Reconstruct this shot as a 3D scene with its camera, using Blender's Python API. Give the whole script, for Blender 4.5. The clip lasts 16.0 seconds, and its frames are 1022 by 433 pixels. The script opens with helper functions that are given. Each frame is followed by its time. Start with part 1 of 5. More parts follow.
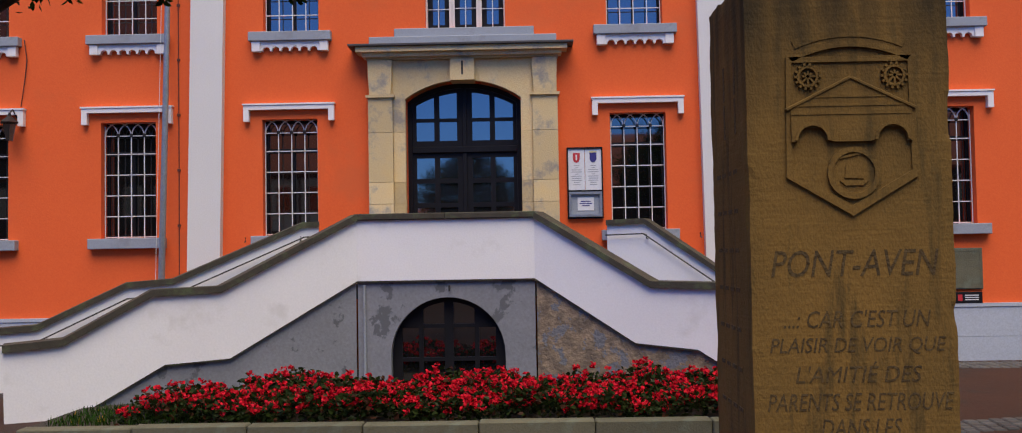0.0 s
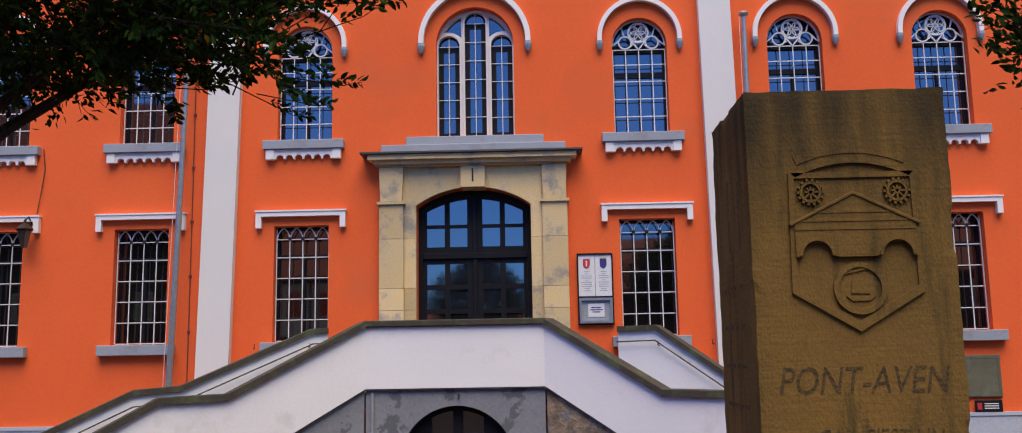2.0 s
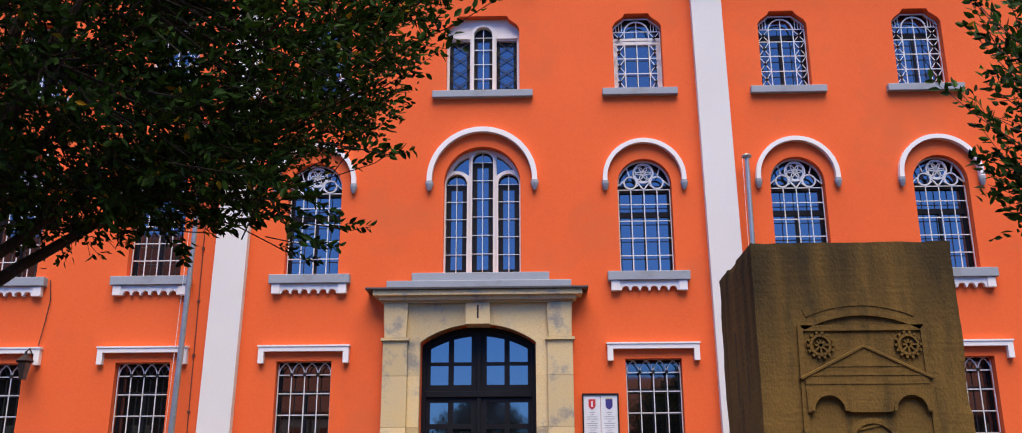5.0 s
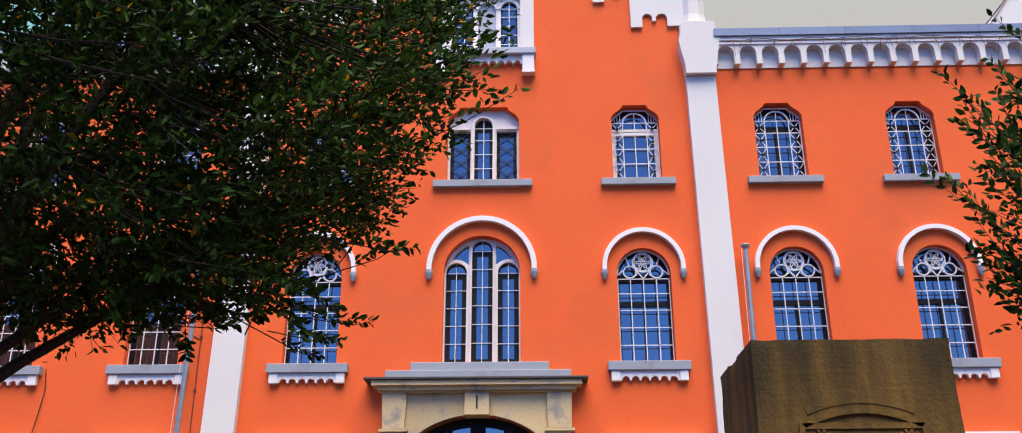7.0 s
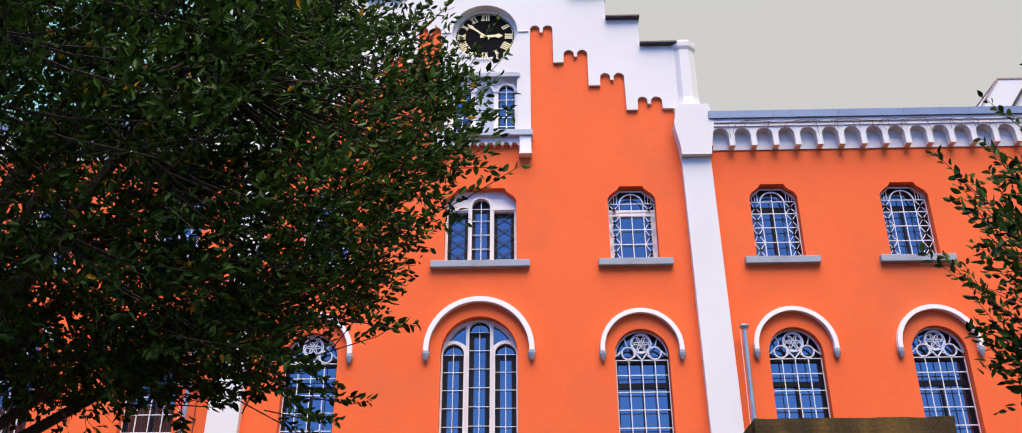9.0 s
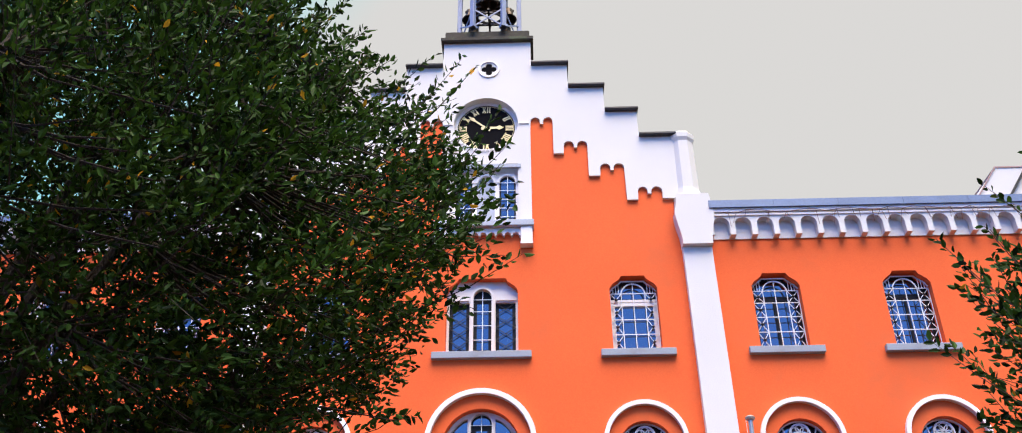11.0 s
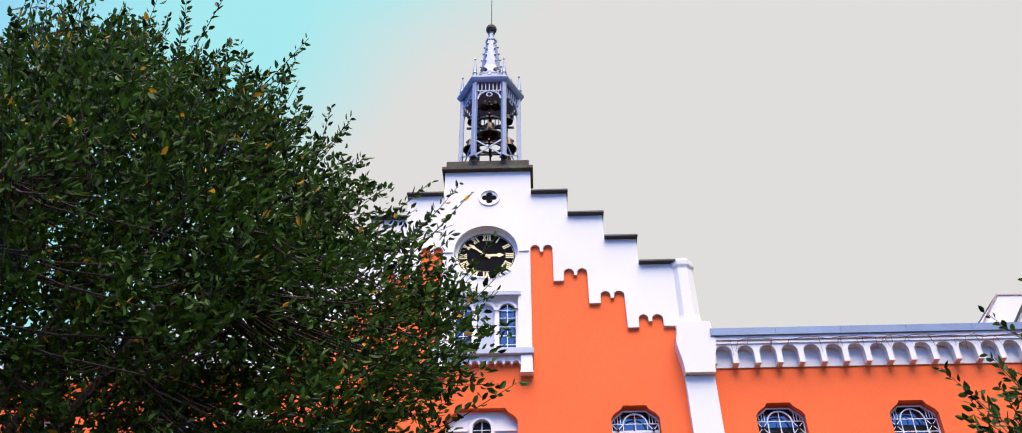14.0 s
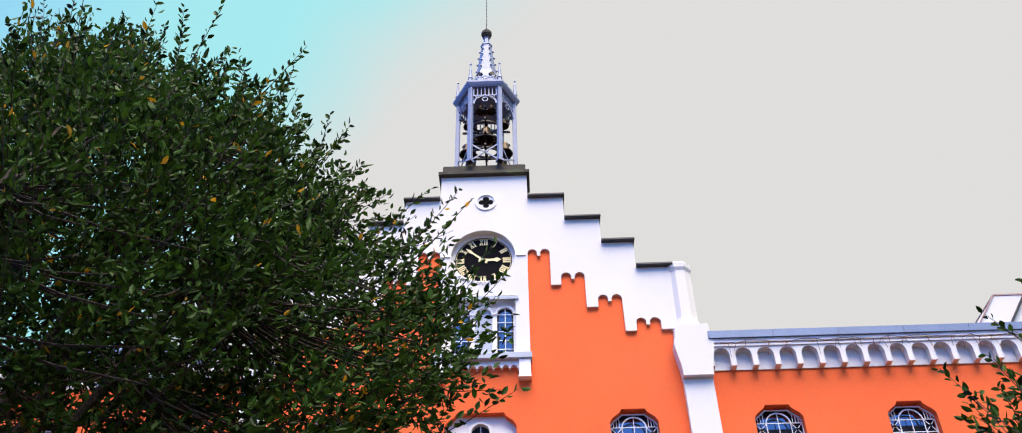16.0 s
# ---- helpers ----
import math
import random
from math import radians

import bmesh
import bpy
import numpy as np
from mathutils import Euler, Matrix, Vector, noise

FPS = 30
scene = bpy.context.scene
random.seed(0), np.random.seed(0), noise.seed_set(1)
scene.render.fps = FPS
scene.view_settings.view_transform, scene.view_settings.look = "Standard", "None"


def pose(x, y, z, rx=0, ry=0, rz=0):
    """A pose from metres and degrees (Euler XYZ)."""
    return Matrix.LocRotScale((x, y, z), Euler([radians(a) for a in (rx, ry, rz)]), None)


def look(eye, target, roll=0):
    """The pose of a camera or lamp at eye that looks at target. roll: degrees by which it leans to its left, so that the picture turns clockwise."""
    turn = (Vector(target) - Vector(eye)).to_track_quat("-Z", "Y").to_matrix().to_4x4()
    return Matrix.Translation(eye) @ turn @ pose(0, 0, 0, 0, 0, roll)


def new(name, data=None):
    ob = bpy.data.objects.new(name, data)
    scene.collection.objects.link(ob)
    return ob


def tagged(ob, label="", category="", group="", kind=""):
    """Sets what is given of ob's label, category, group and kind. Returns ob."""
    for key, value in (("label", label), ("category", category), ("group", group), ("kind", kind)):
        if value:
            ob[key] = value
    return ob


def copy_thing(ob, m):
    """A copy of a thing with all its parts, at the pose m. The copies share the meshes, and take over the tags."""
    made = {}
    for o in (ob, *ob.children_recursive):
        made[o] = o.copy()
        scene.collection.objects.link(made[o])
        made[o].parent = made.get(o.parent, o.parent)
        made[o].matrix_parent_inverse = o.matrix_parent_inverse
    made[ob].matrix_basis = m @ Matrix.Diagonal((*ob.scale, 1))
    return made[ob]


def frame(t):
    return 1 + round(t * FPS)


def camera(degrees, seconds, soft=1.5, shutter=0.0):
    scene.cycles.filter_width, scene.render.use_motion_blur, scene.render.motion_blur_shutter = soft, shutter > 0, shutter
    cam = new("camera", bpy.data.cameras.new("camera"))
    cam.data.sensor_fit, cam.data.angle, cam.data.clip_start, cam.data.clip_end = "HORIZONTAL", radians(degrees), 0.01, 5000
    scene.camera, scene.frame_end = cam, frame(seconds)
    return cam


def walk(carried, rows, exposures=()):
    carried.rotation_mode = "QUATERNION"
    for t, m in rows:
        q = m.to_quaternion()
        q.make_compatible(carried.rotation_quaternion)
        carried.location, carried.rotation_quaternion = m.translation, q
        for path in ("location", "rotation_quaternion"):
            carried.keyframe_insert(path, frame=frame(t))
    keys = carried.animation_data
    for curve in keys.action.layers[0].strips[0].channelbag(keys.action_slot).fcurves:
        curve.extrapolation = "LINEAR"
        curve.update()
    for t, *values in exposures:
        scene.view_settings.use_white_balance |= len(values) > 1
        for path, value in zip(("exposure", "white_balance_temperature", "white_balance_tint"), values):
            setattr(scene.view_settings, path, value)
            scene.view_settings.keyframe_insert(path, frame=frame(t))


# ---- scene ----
from mathutils.geometry import tessellate_polygon

cam = camera(56.0, 16.0, soft=1.0)
PATH = [
    (0, (-0.003, 0.014, 1.591), (-0.034, 2.013, 1.666), -1.0),
    (0.5, (0.005, 0.004, 1.599), (-0.037, 2.0, 1.726), -1.0),
    (1, (0.008, -0.011, 1.604), (-0.043, 1.979, 1.793), -1.0),
    (1.5, (0.014, 0.007, 1.612), (-0.041, 1.991, 1.856), -1.0),
    (2, (0.015, 0.011, 1.62), (-0.035, 1.989, 1.911), -1.0),
    (2.5, (0.012, 0.013, 1.624), (-0.035, 1.984, 1.959), -0.6),
    (3, (0.008, 0.012, 1.629), (-0.039, 1.976, 2.004), -0.5),
    (3.5, (0.009, 0.015, 1.634), (-0.041, 1.97, 2.054), -0.5),
    (4, (0.012, 0.022, 1.642), (-0.044, 1.965, 2.11), -0.3),
    (6.5, (0.01, -0.018, 1.667), (-0.045, 1.855, 2.366), -0.1),
    (7, (0.006, -0.027, 1.669), (-0.047, 1.832, 2.406), -0.1),
    (7.5, (0.006, -0.029, 1.672), (-0.043, 1.817, 2.442), -0.2),
    (8, (0.005, -0.03, 1.671), (-0.041, 1.798, 2.48), -0.3),
    (8.5, (-0.002, -0.042, 1.672), (-0.046, 1.769, 2.521), -0.3),
    (9, (-0.005, -0.025, 1.656), (-0.049, 1.765, 2.547), -0.2),
    (11.5, (-0.014, 0.003, 1.661), (-0.055, 1.674, 2.758), -0.5),
    (12, (-0.018, 0.028, 1.675), (-0.055, 1.671, 2.815), -0.5),
    (12.5, (-0.013, 0.023, 1.669), (-0.048, 1.639, 2.847), -0.5),
    (13, (-0.003, 0.006, 1.665), (-0.04, 1.596, 2.877), -0.4),
    (13.5, (0.006, 0.009, 1.666), (-0.033, 1.575, 2.91), -0.4),
    (14, (0.007, 0.011, 1.668), (-0.032, 1.556, 2.939), -0.4),
    (14.5, (0.002, 0.012, 1.669), (-0.032, 1.547, 2.95), -0.7),
    (15, (-0.004, 0.009, 1.668), (-0.033, 1.544, 2.949), -0.9),
    (15.5, (-0.011, 0.008, 1.671), (-0.04, 1.546, 2.949), -1.1),
    (16, (-0.004, 0.003, 1.668), (-0.035, 1.542, 2.945), -1.1),
]
walk(cam, [(t, look(eye, target, roll)) for t, eye, target, roll in PATH],
     [(0, 0.16, 6900, 10), (2, 0.31, 6900, 10), (4, 0.5, 6900, 10), (6.5, 0.73, 6900, 10), (9, 0.92, 6850, 10), (12, 1.13, 6800, 10), (16, 1.16, 6800, 10)])

# ---------------------------------------------------------------- world and sun
world = bpy.data.worlds.new("sky")
scene.world = world
world.use_nodes = True
wt = world.node_tree
sky = wt.nodes.new("ShaderNodeTexSky")
sky.sky_type = "NISHITA"
sky.sun_disc = False
sky.sun_elevation, sky.sun_rotation = radians(63), radians(171)
sky.dust_density, sky.ozone_density = 0.6, 3.0
gain = wt.nodes.new("ShaderNodeVectorMath")
gain.operation = "MULTIPLY"
gain.inputs[1].default_value = (0.036, 0.080, 0.175)
wt.links.new(sky.outputs[0], gain.inputs[0])
coord = wt.nodes.new("ShaderNodeTexCoord")
along = wt.nodes.new("ShaderNodeVectorMath")
along.operation = "DOT_PRODUCT"
along.inputs[1].default_value = (0.66, 0.70, -0.22)
wt.links.new(coord.outputs["Generated"], along.inputs[0])
wisps = wt.nodes.new("ShaderNodeTexNoise")
wisps.inputs["Scale"].default_value = 2.2
wisps.inputs["Detail"].default_value = 3
wt.links.new(coord.outputs["Generated"], wisps.inputs["Vector"])
addw = wt.nodes.new("ShaderNodeMath")
addw.operation = "MULTIPLY_ADD"
addw.inputs[1].default_value = 0.22
wt.links.new(wisps.outputs[0], addw.inputs[0])
wt.links.new(along.outputs["Value"], addw.inputs[2])
veil = wt.nodes.new("ShaderNodeMapRange")
veil.interpolation_type = "SMOOTHSTEP"
veil.inputs["From Min"].default_value = 0.22
veil.inputs["From Max"].default_value = 0.40
wt.links.new(addw.outputs[0], veil.inputs["Value"])
cloud = wt.nodes.new("ShaderNodeMix")
cloud.data_type = "RGBA"
cloud.inputs["B"].default_value = (0.325, 0.328, 0.335, 1)
wt.links.new(veil.outputs[0], cloud.inputs["Factor"])
thin = wt.nodes.new("ShaderNodeMix")
thin.data_type = "RGBA"
thin.inputs["B"].default_value = (0.165, 0.37, 0.405, 1)
thick = wt.nodes.new("ShaderNodeMapRange")
thick.interpolation_type = "SMOOTHSTEP"
thick.inputs["From Min"].default_value = -0.30
thick.inputs["From Max"].default_value = 0.18
wt.links.new(addw.outputs[0], thick.inputs["Value"])
wt.links.new(thick.outputs[0], thin.inputs["Factor"])
wt.links.new(gain.outputs[0], thin.inputs["A"])
wt.links.new(thin.outputs["Result"], cloud.inputs["A"])
wt.links.new(cloud.outputs["Result"], wt.nodes["Background"].inputs[0])
wt.nodes["Background"].inputs[1].default_value = 1.0

# wide soft lamp from the front, added in place of bright sky light
sun = new("sun", bpy.data.lights.new("sun", "SUN"))
sun.data.energy, sun.data.angle, sun.data.color = 3.7, radians(52), (1.0, 0.84, 0.62)
sun.matrix_world = look((1.2, -7.4, 15.0), (0, 0, 0))


# ---------------------------------------------------------------- materials
def mat(name, a, b=None, rough=0.8, metal=0.0, scale=3.0, fine=60.0, bump=0.15, dirt=None, dirt_amount=0.4, dirt_scale=1.2, dirt_soft=0.12,
        ior=1.5, each=0.0, stretch=(1, 1, 1), contrast=0.55, crust=None, spec=0.5):
    """Base colour a, worn towards b at two scales, with a third colour in stains, and fine relief."""
    m = bpy.data.materials.new(name)
    m.use_nodes = True
    t = m.node_tree
    n, link = t.nodes, t.links.new
    p = n["Principled BSDF"]
    p.inputs["Roughness"].default_value, p.inputs["Metallic"].default_value, p.inputs["IOR"].default_value = rough, metal, ior
    p.inputs["Specular IOR Level"].default_value = spec
    b = b or tuple(v * 0.85 for v in a)
    tc = n.new("ShaderNodeTexCoord")
    mp = n.new("ShaderNodeMapping")
    mp.inputs["Scale"].default_value = stretch
    link(tc.outputs["Object"], mp.inputs["Vector"])
    big = n.new("ShaderNodeTexNoise")
    big.inputs["Scale"].default_value, big.inputs["Detail"].default_value = scale, 6
    link(mp.outputs[0], big.inputs["Vector"])
    ramp = n.new("ShaderNodeMapRange")
    ramp.inputs["From Min"].default_value, ramp.inputs["From Max"].default_value = 0.5 - contrast / 2, 0.5 + contrast / 2
    link(big.outputs[0], ramp.inputs["Value"])
    mix = n.new("ShaderNodeMix")
    mix.data_type = "RGBA"
    mix.inputs["A"].default_value, mix.inputs["B"].default_value = (*a, 1), (*b, 1)
    link(ramp.outputs[0], mix.inputs["Factor"])
    out = mix.outputs["Result"]
    small = n.new("ShaderNodeTexNoise")
    small.inputs["Scale"].default_value, small.inputs["Detail"].default_value = fine, 4
    link(mp.outputs[0], small.inputs["Vector"])
    grain = n.new("ShaderNodeMix")
    grain.data_type, grain.blend_type = "RGBA", "OVERLAY"
    grain.inputs["Factor"].default_value = 0.25
    link(out, grain.inputs["A"])
    link(small.outputs[0], grain.inputs["B"])
    out = grain.outputs["Result"]
    if dirt:
        sp = n.new("ShaderNodeTexNoise")
        sp.inputs["Scale"].default_value, sp.inputs["Detail"].default_value, sp.inputs["Roughness"].default_value = dirt_scale, 8, 0.65
        link(mp.outputs[0], sp.inputs["Vector"])
        if crust:
            runs = n.new("ShaderNodeMapping")
            runs.inputs["Scale"].default_value = (16, 16, 2.2)
            link(tc.outputs["Object"], runs.inputs["Vector"])
            link(runs.outputs[0], sp.inputs["Vector"])
        dr = n.new("ShaderNodeMapRange")
        dr.inputs["From Min"].default_value, dr.inputs["From Max"].default_value = 0.62 - 0.25 * dirt_amount, 0.62 - 0.25 * dirt_amount + dirt_soft
        link(sp.outputs[0], dr.inputs["Value"])
        dm = n.new("ShaderNodeMix")
        dm.data_type = "RGBA"
        dm.inputs["B"].default_value = (*dirt, 1)
        link(dr.outputs[0], dm.inputs["Factor"])
        link(out, dm.inputs["A"])
        out = dm.outputs["Result"]
    if crust:
        # a lichen crust that thins out downwards from a height, with run-off tongues
        xyz = n.new("ShaderNodeSeparateXYZ")
        link(tc.outputs["Object"], xyz.inputs[0])
        mp2 = n.new("ShaderNodeMapping")
        mp2.inputs["Scale"].default_value = (14, 14, 1.6)
        link(tc.outputs["Object"], mp2.inputs["Vector"])
        run = n.new("ShaderNodeTexNoise")
        run.inputs["Scale"].default_value, run.inputs["Detail"].default_value = 1.0, 6
        link(mp2.outputs[0], run.inputs["Vector"])
        sm = n.new("ShaderNodeMath")
        sm.operation = "MULTIPLY_ADD"
        sm.inputs[1].default_value = 0.9
        link(run.outputs[0], sm.inputs[0])
        link(xyz.outputs["Z"], sm.inputs[2])
        cr = n.new("ShaderNodeMapRange")
        cr.inputs["From Min"].default_value, cr.inputs["From Max"].default_value = crust[1] + 0.45 - crust[2], crust[1] + 0.45
        cr.inputs["To Max"].default_value = 0.85
        link(sm.outputs[0], cr.inputs["Value"])
        cm = n.new("ShaderNodeMix")
        cm.data_type = "RGBA"
        cm.inputs["B"].default_value = (*crust[0], 1)
        link(cr.outputs[0], cm.inputs["Factor"])
        link(out, cm.inputs["A"])
        out = cm.outputs["Result"]
    if each:
        info = n.new("ShaderNodeObjectInfo")
        hv = n.new("ShaderNodeHueSaturation")
        mr = n.new("ShaderNodeMapRange")
        mr.inputs["To Min"].default_value, mr.inputs["To Max"].default_value = 1 - each, 1 + each
        link(info.outputs["Random"], mr.inputs["Value"])
        link(mr.outputs[0], hv.inputs["Value"])
        link(out, hv.inputs["Color"])
        out = hv.outputs[0]
    link(out, p.inputs["Base Color"])
    if bump:
        relief = small.outputs[0]
        if crust:
            # slanting chisel marks left by the mason, under the fine grain
            turn = n.new("ShaderNodeMapping")
            turn.inputs["Rotation"].default_value = (0, radians(24), 0)
            turn.inputs["Scale"].default_value = (9, 9, 95)
            link(tc.outputs["Object"], turn.inputs["Vector"])
            chisel = n.new("ShaderNodeTexNoise")
            chisel.inputs["Scale"].default_value, chisel.inputs["Detail"].default_value = 1.0, 3
            link(turn.outputs[0], chisel.inputs["Vector"])
            both = n.new("ShaderNodeMath")
            both.operation = "MULTIPLY_ADD"
            both.inputs[1].default_value = 0.45
            link(chisel.outputs[0], both.inputs[0])
            link(small.outputs[0], both.inputs[2])
            relief = both.outputs[0]
        bp = n.new("ShaderNodeBump")
        bp.inputs["Strength"].default_value, bp.inputs["Distance"].default_value = bump, 0.02
        link(relief, bp.inputs["Height"])
        link(bp.outputs[0], p.inputs["Normal"])
    return m


ORANGE = mat("orange_render", (0.82, 0.128, 0.027), (0.76, 0.112, 0.023), 0.9, scale=0.7, fine=45, bump=0.12, dirt=(0.70, 0.12, 0.03), dirt_amount=0.3, dirt_scale=0.5)
WHITE = mat("white_render", (0.705, 0.69, 0.655), (0.65, 0.635, 0.605), 0.85, scale=0.8, fine=50, bump=0.1, dirt=(0.66, 0.65, 0.65), dirt_amount=0.25, dirt_scale=0.9)
# white lightened to stand in for more light on the parapets
WHITE_BRIGHT = mat("brightened_white", (0.79, 0.79, 0.79), (0.74, 0.74, 0.745), 0.8, scale=0.9, fine=45, bump=0.1, dirt=(0.66, 0.655, 0.64), dirt_amount=0.2, dirt_scale=1.4)
TRIM = mat("white_trim_paint", (0.80, 0.78, 0.76), (0.74, 0.71, 0.70), 0.7, scale=4, fine=70, bump=0.06)
CREAM = mat("cream_painted_frame", (0.74, 0.69, 0.64), (0.68, 0.62, 0.58), 0.55, scale=5, fine=80, bump=0.05)
GREY = mat("grey_sill_paint", (0.30, 0.33, 0.37), (0.26, 0.29, 0.33), 0.75, scale=3, fine=60, bump=0.1, dirt=(0.20, 0.21, 0.22), dirt_amount=0.25)
PALE = mat("pale_grey_plinth", (0.42, 0.46, 0.52), (0.38, 0.42, 0.48), 0.8, scale=1.5, fine=40, bump=0.1)
WALLGREY = mat("grey_patched_plaster", (0.175, 0.185, 0.205), (0.225, 0.235, 0.26), 0.85, scale=1.1, fine=30, bump=0.15, dirt=(0.105, 0.112, 0.125), dirt_amount=0.16, dirt_scale=1.9, dirt_soft=0.025)
RUBBLE = mat("flaking_plaster_over_rubble", (0.30, 0.225, 0.145), (0.17, 0.13, 0.09), 0.95, scale=7, fine=22, bump=0.9, dirt=(0.17, 0.175, 0.185), dirt_amount=0.32, dirt_scale=4.0, dirt_soft=0.02, contrast=0.22)
SAND = mat("pale_sandstone", (0.66, 0.48, 0.22), (0.54, 0.44, 0.27), 0.85, scale=2.5, fine=50, bump=0.25, dirt=(0.30, 0.27, 0.22), dirt_amount=0.35, dirt_scale=2.5, each=0.22)
STELE = mat("weathered_brown_sandstone", (0.200, 0.112, 0.026), (0.125, 0.076, 0.020), 0.92, scale=2.6, fine=140, bump=0.22, spec=0.25, dirt=(0.080, 0.052, 0.016), dirt_amount=0.34, dirt_scale=1.0, stretch=(1.2, 1.2, 0.62), contrast=0.4, crust=((0.022, 0.018, 0.009), 2.60, 0.42))
STROKE_DARK = mat("dark_stroke_stone", (0.085, 0.053, 0.015), (0.048, 0.032, 0.011), 0.95, scale=6, fine=70, bump=0.4)
# dark tone stands in for dirt and shade inside cut letters
LETTER_DARK = mat("shade_toned_lettering", (0.055, 0.034, 0.011), (0.080, 0.050, 0.015), 0.95, scale=9, fine=90, bump=0.4, contrast=0.35)
# kept dark so that the street windows reflect dark walls
DARKWALL = mat("dark_brown_render", (0.05, 0.04, 0.035), (0.035, 0.03, 0.027), 0.9, scale=1, fine=20, bump=0.2)
COPING = mat("mossy_stone_coping", (0.060, 0.052, 0.038), (0.035, 0.031, 0.023), 0.9, scale=6, fine=40, bump=0.4, dirt=(0.075, 0.09, 0.045), dirt_amount=0.4, dirt_scale=4)
ROSE = mat("faded_red_brown_paint", (0.42, 0.27, 0.25), (0.34, 0.22, 0.20), 0.8, scale=4, fine=40, bump=0.1)
DARKSLATE = mat("dark_slate", (0.035, 0.035, 0.038), (0.055, 0.05, 0.048), 0.6, scale=6, fine=50, bump=0.2)
ZINC = mat("blue_grey_zinc", (0.14, 0.20, 0.32), (0.11, 0.16, 0.26), 0.5, 0.2, scale=3, fine=30, bump=0.05)
BLUESTEEL = mat("blue_grey_painted_steel", (0.22, 0.275, 0.41), (0.175, 0.22, 0.34), 0.5, scale=5, fine=50, bump=0.05)
BRONZE = mat("dark_bell_bronze", (0.045, 0.035, 0.028), (0.09, 0.06, 0.035), 0.4, 0.8, scale=8, fine=50, bump=0.05)
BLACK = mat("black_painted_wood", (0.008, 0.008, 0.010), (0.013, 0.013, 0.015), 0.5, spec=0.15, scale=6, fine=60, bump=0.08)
IRON = mat("black_iron", (0.015, 0.015, 0.016), (0.03, 0.025, 0.022), 0.5, 0.3, scale=9, fine=60, bump=0.1)
GRILLE = mat("white_painted_iron", (0.72, 0.72, 0.72), (0.62, 0.61, 0.60), 0.5, scale=9, fine=60, bump=0.05)
STEEL = mat("galvanised_steel", (0.40, 0.41, 0.41), (0.30, 0.31, 0.31), 0.4, 0.7, scale=9, fine=40, bump=0.05)
GLASS = mat("window_glass", (0.012, 0.014, 0.018), (0.008, 0.009, 0.012), 0.03, ior=2.7, scale=1.5, fine=3, bump=0.012)
GLASS_LOW = mat("street_window_glass", (0.006, 0.007, 0.008), (0.004, 0.004, 0.005), 0.03, ior=2.3, scale=1.5, fine=3, bump=0.012)
GILT = mat("pale_gilt", (0.62, 0.55, 0.30), (0.55, 0.48, 0.26), 0.45, 0.2, scale=9, fine=60, bump=0.0)
DIAL = mat("black_dial", (0.005, 0.005, 0.006), (0.008, 0.008, 0.010), 0.9, spec=0.05, scale=4, fine=40, bump=0.02)
PAPER = mat("white_board", (0.72, 0.72, 0.72), (0.66, 0.67, 0.68), 0.4, scale=3, fine=30, bump=0.0)
PRINT = mat("grey_print", (0.30, 0.31, 0.33), None, 0.6, bump=0)
RED = mat("red_paint", (0.55, 0.03, 0.04), (0.45, 0.025, 0.03), 0.5, scale=6, bump=0.02)
BLUE = mat("dark_blue_paint", (0.04, 0.03, 0.20), (0.03, 0.025, 0.15), 0.5, scale=6, bump=0.02)
KERB = mat("pale_kerb_stone", (0.125, 0.118, 0.075), (0.085, 0.083, 0.052), 0.9, scale=5, fine=50, bump=0.3, dirt=(0.12, 0.13, 0.09), dirt_amount=0.4, dirt_scale=4, each=0.12)
SOIL = mat("dark_soil", (0.045, 0.033, 0.022), (0.025, 0.02, 0.014), 0.95, scale=7, fine=40, bump=0.8)
PAVING = mat("red_brown_paving", (0.055, 0.027, 0.019), (0.038, 0.022, 0.017), 0.9, scale=1.2, fine=25, bump=0.4, spec=0.2, dirt=(0.035, 0.028, 0.025), dirt_amount=0.4)
COBBLE = mat("grey_cobble", (0.085, 0.083, 0.08), (0.055, 0.054, 0.053), 0.85, scale=6, fine=40, bump=0.3, each=0.3)
BARK = mat("dark_bark", (0.055, 0.042, 0.03), (0.03, 0.024, 0.018), 0.95, scale=10, fine=60, bump=0.8, stretch=(1, 1, 0.4))
TILE = mat("red_roof_tile", (0.33, 0.07, 0.04), (0.24, 0.05, 0.035), 0.8, scale=2, fine=14, bump=0.3)
TIMBER = mat("red_brown_timber", (0.14, 0.035, 0.025), (0.10, 0.03, 0.022), 0.8, scale=4, fine=30, bump=0.2)


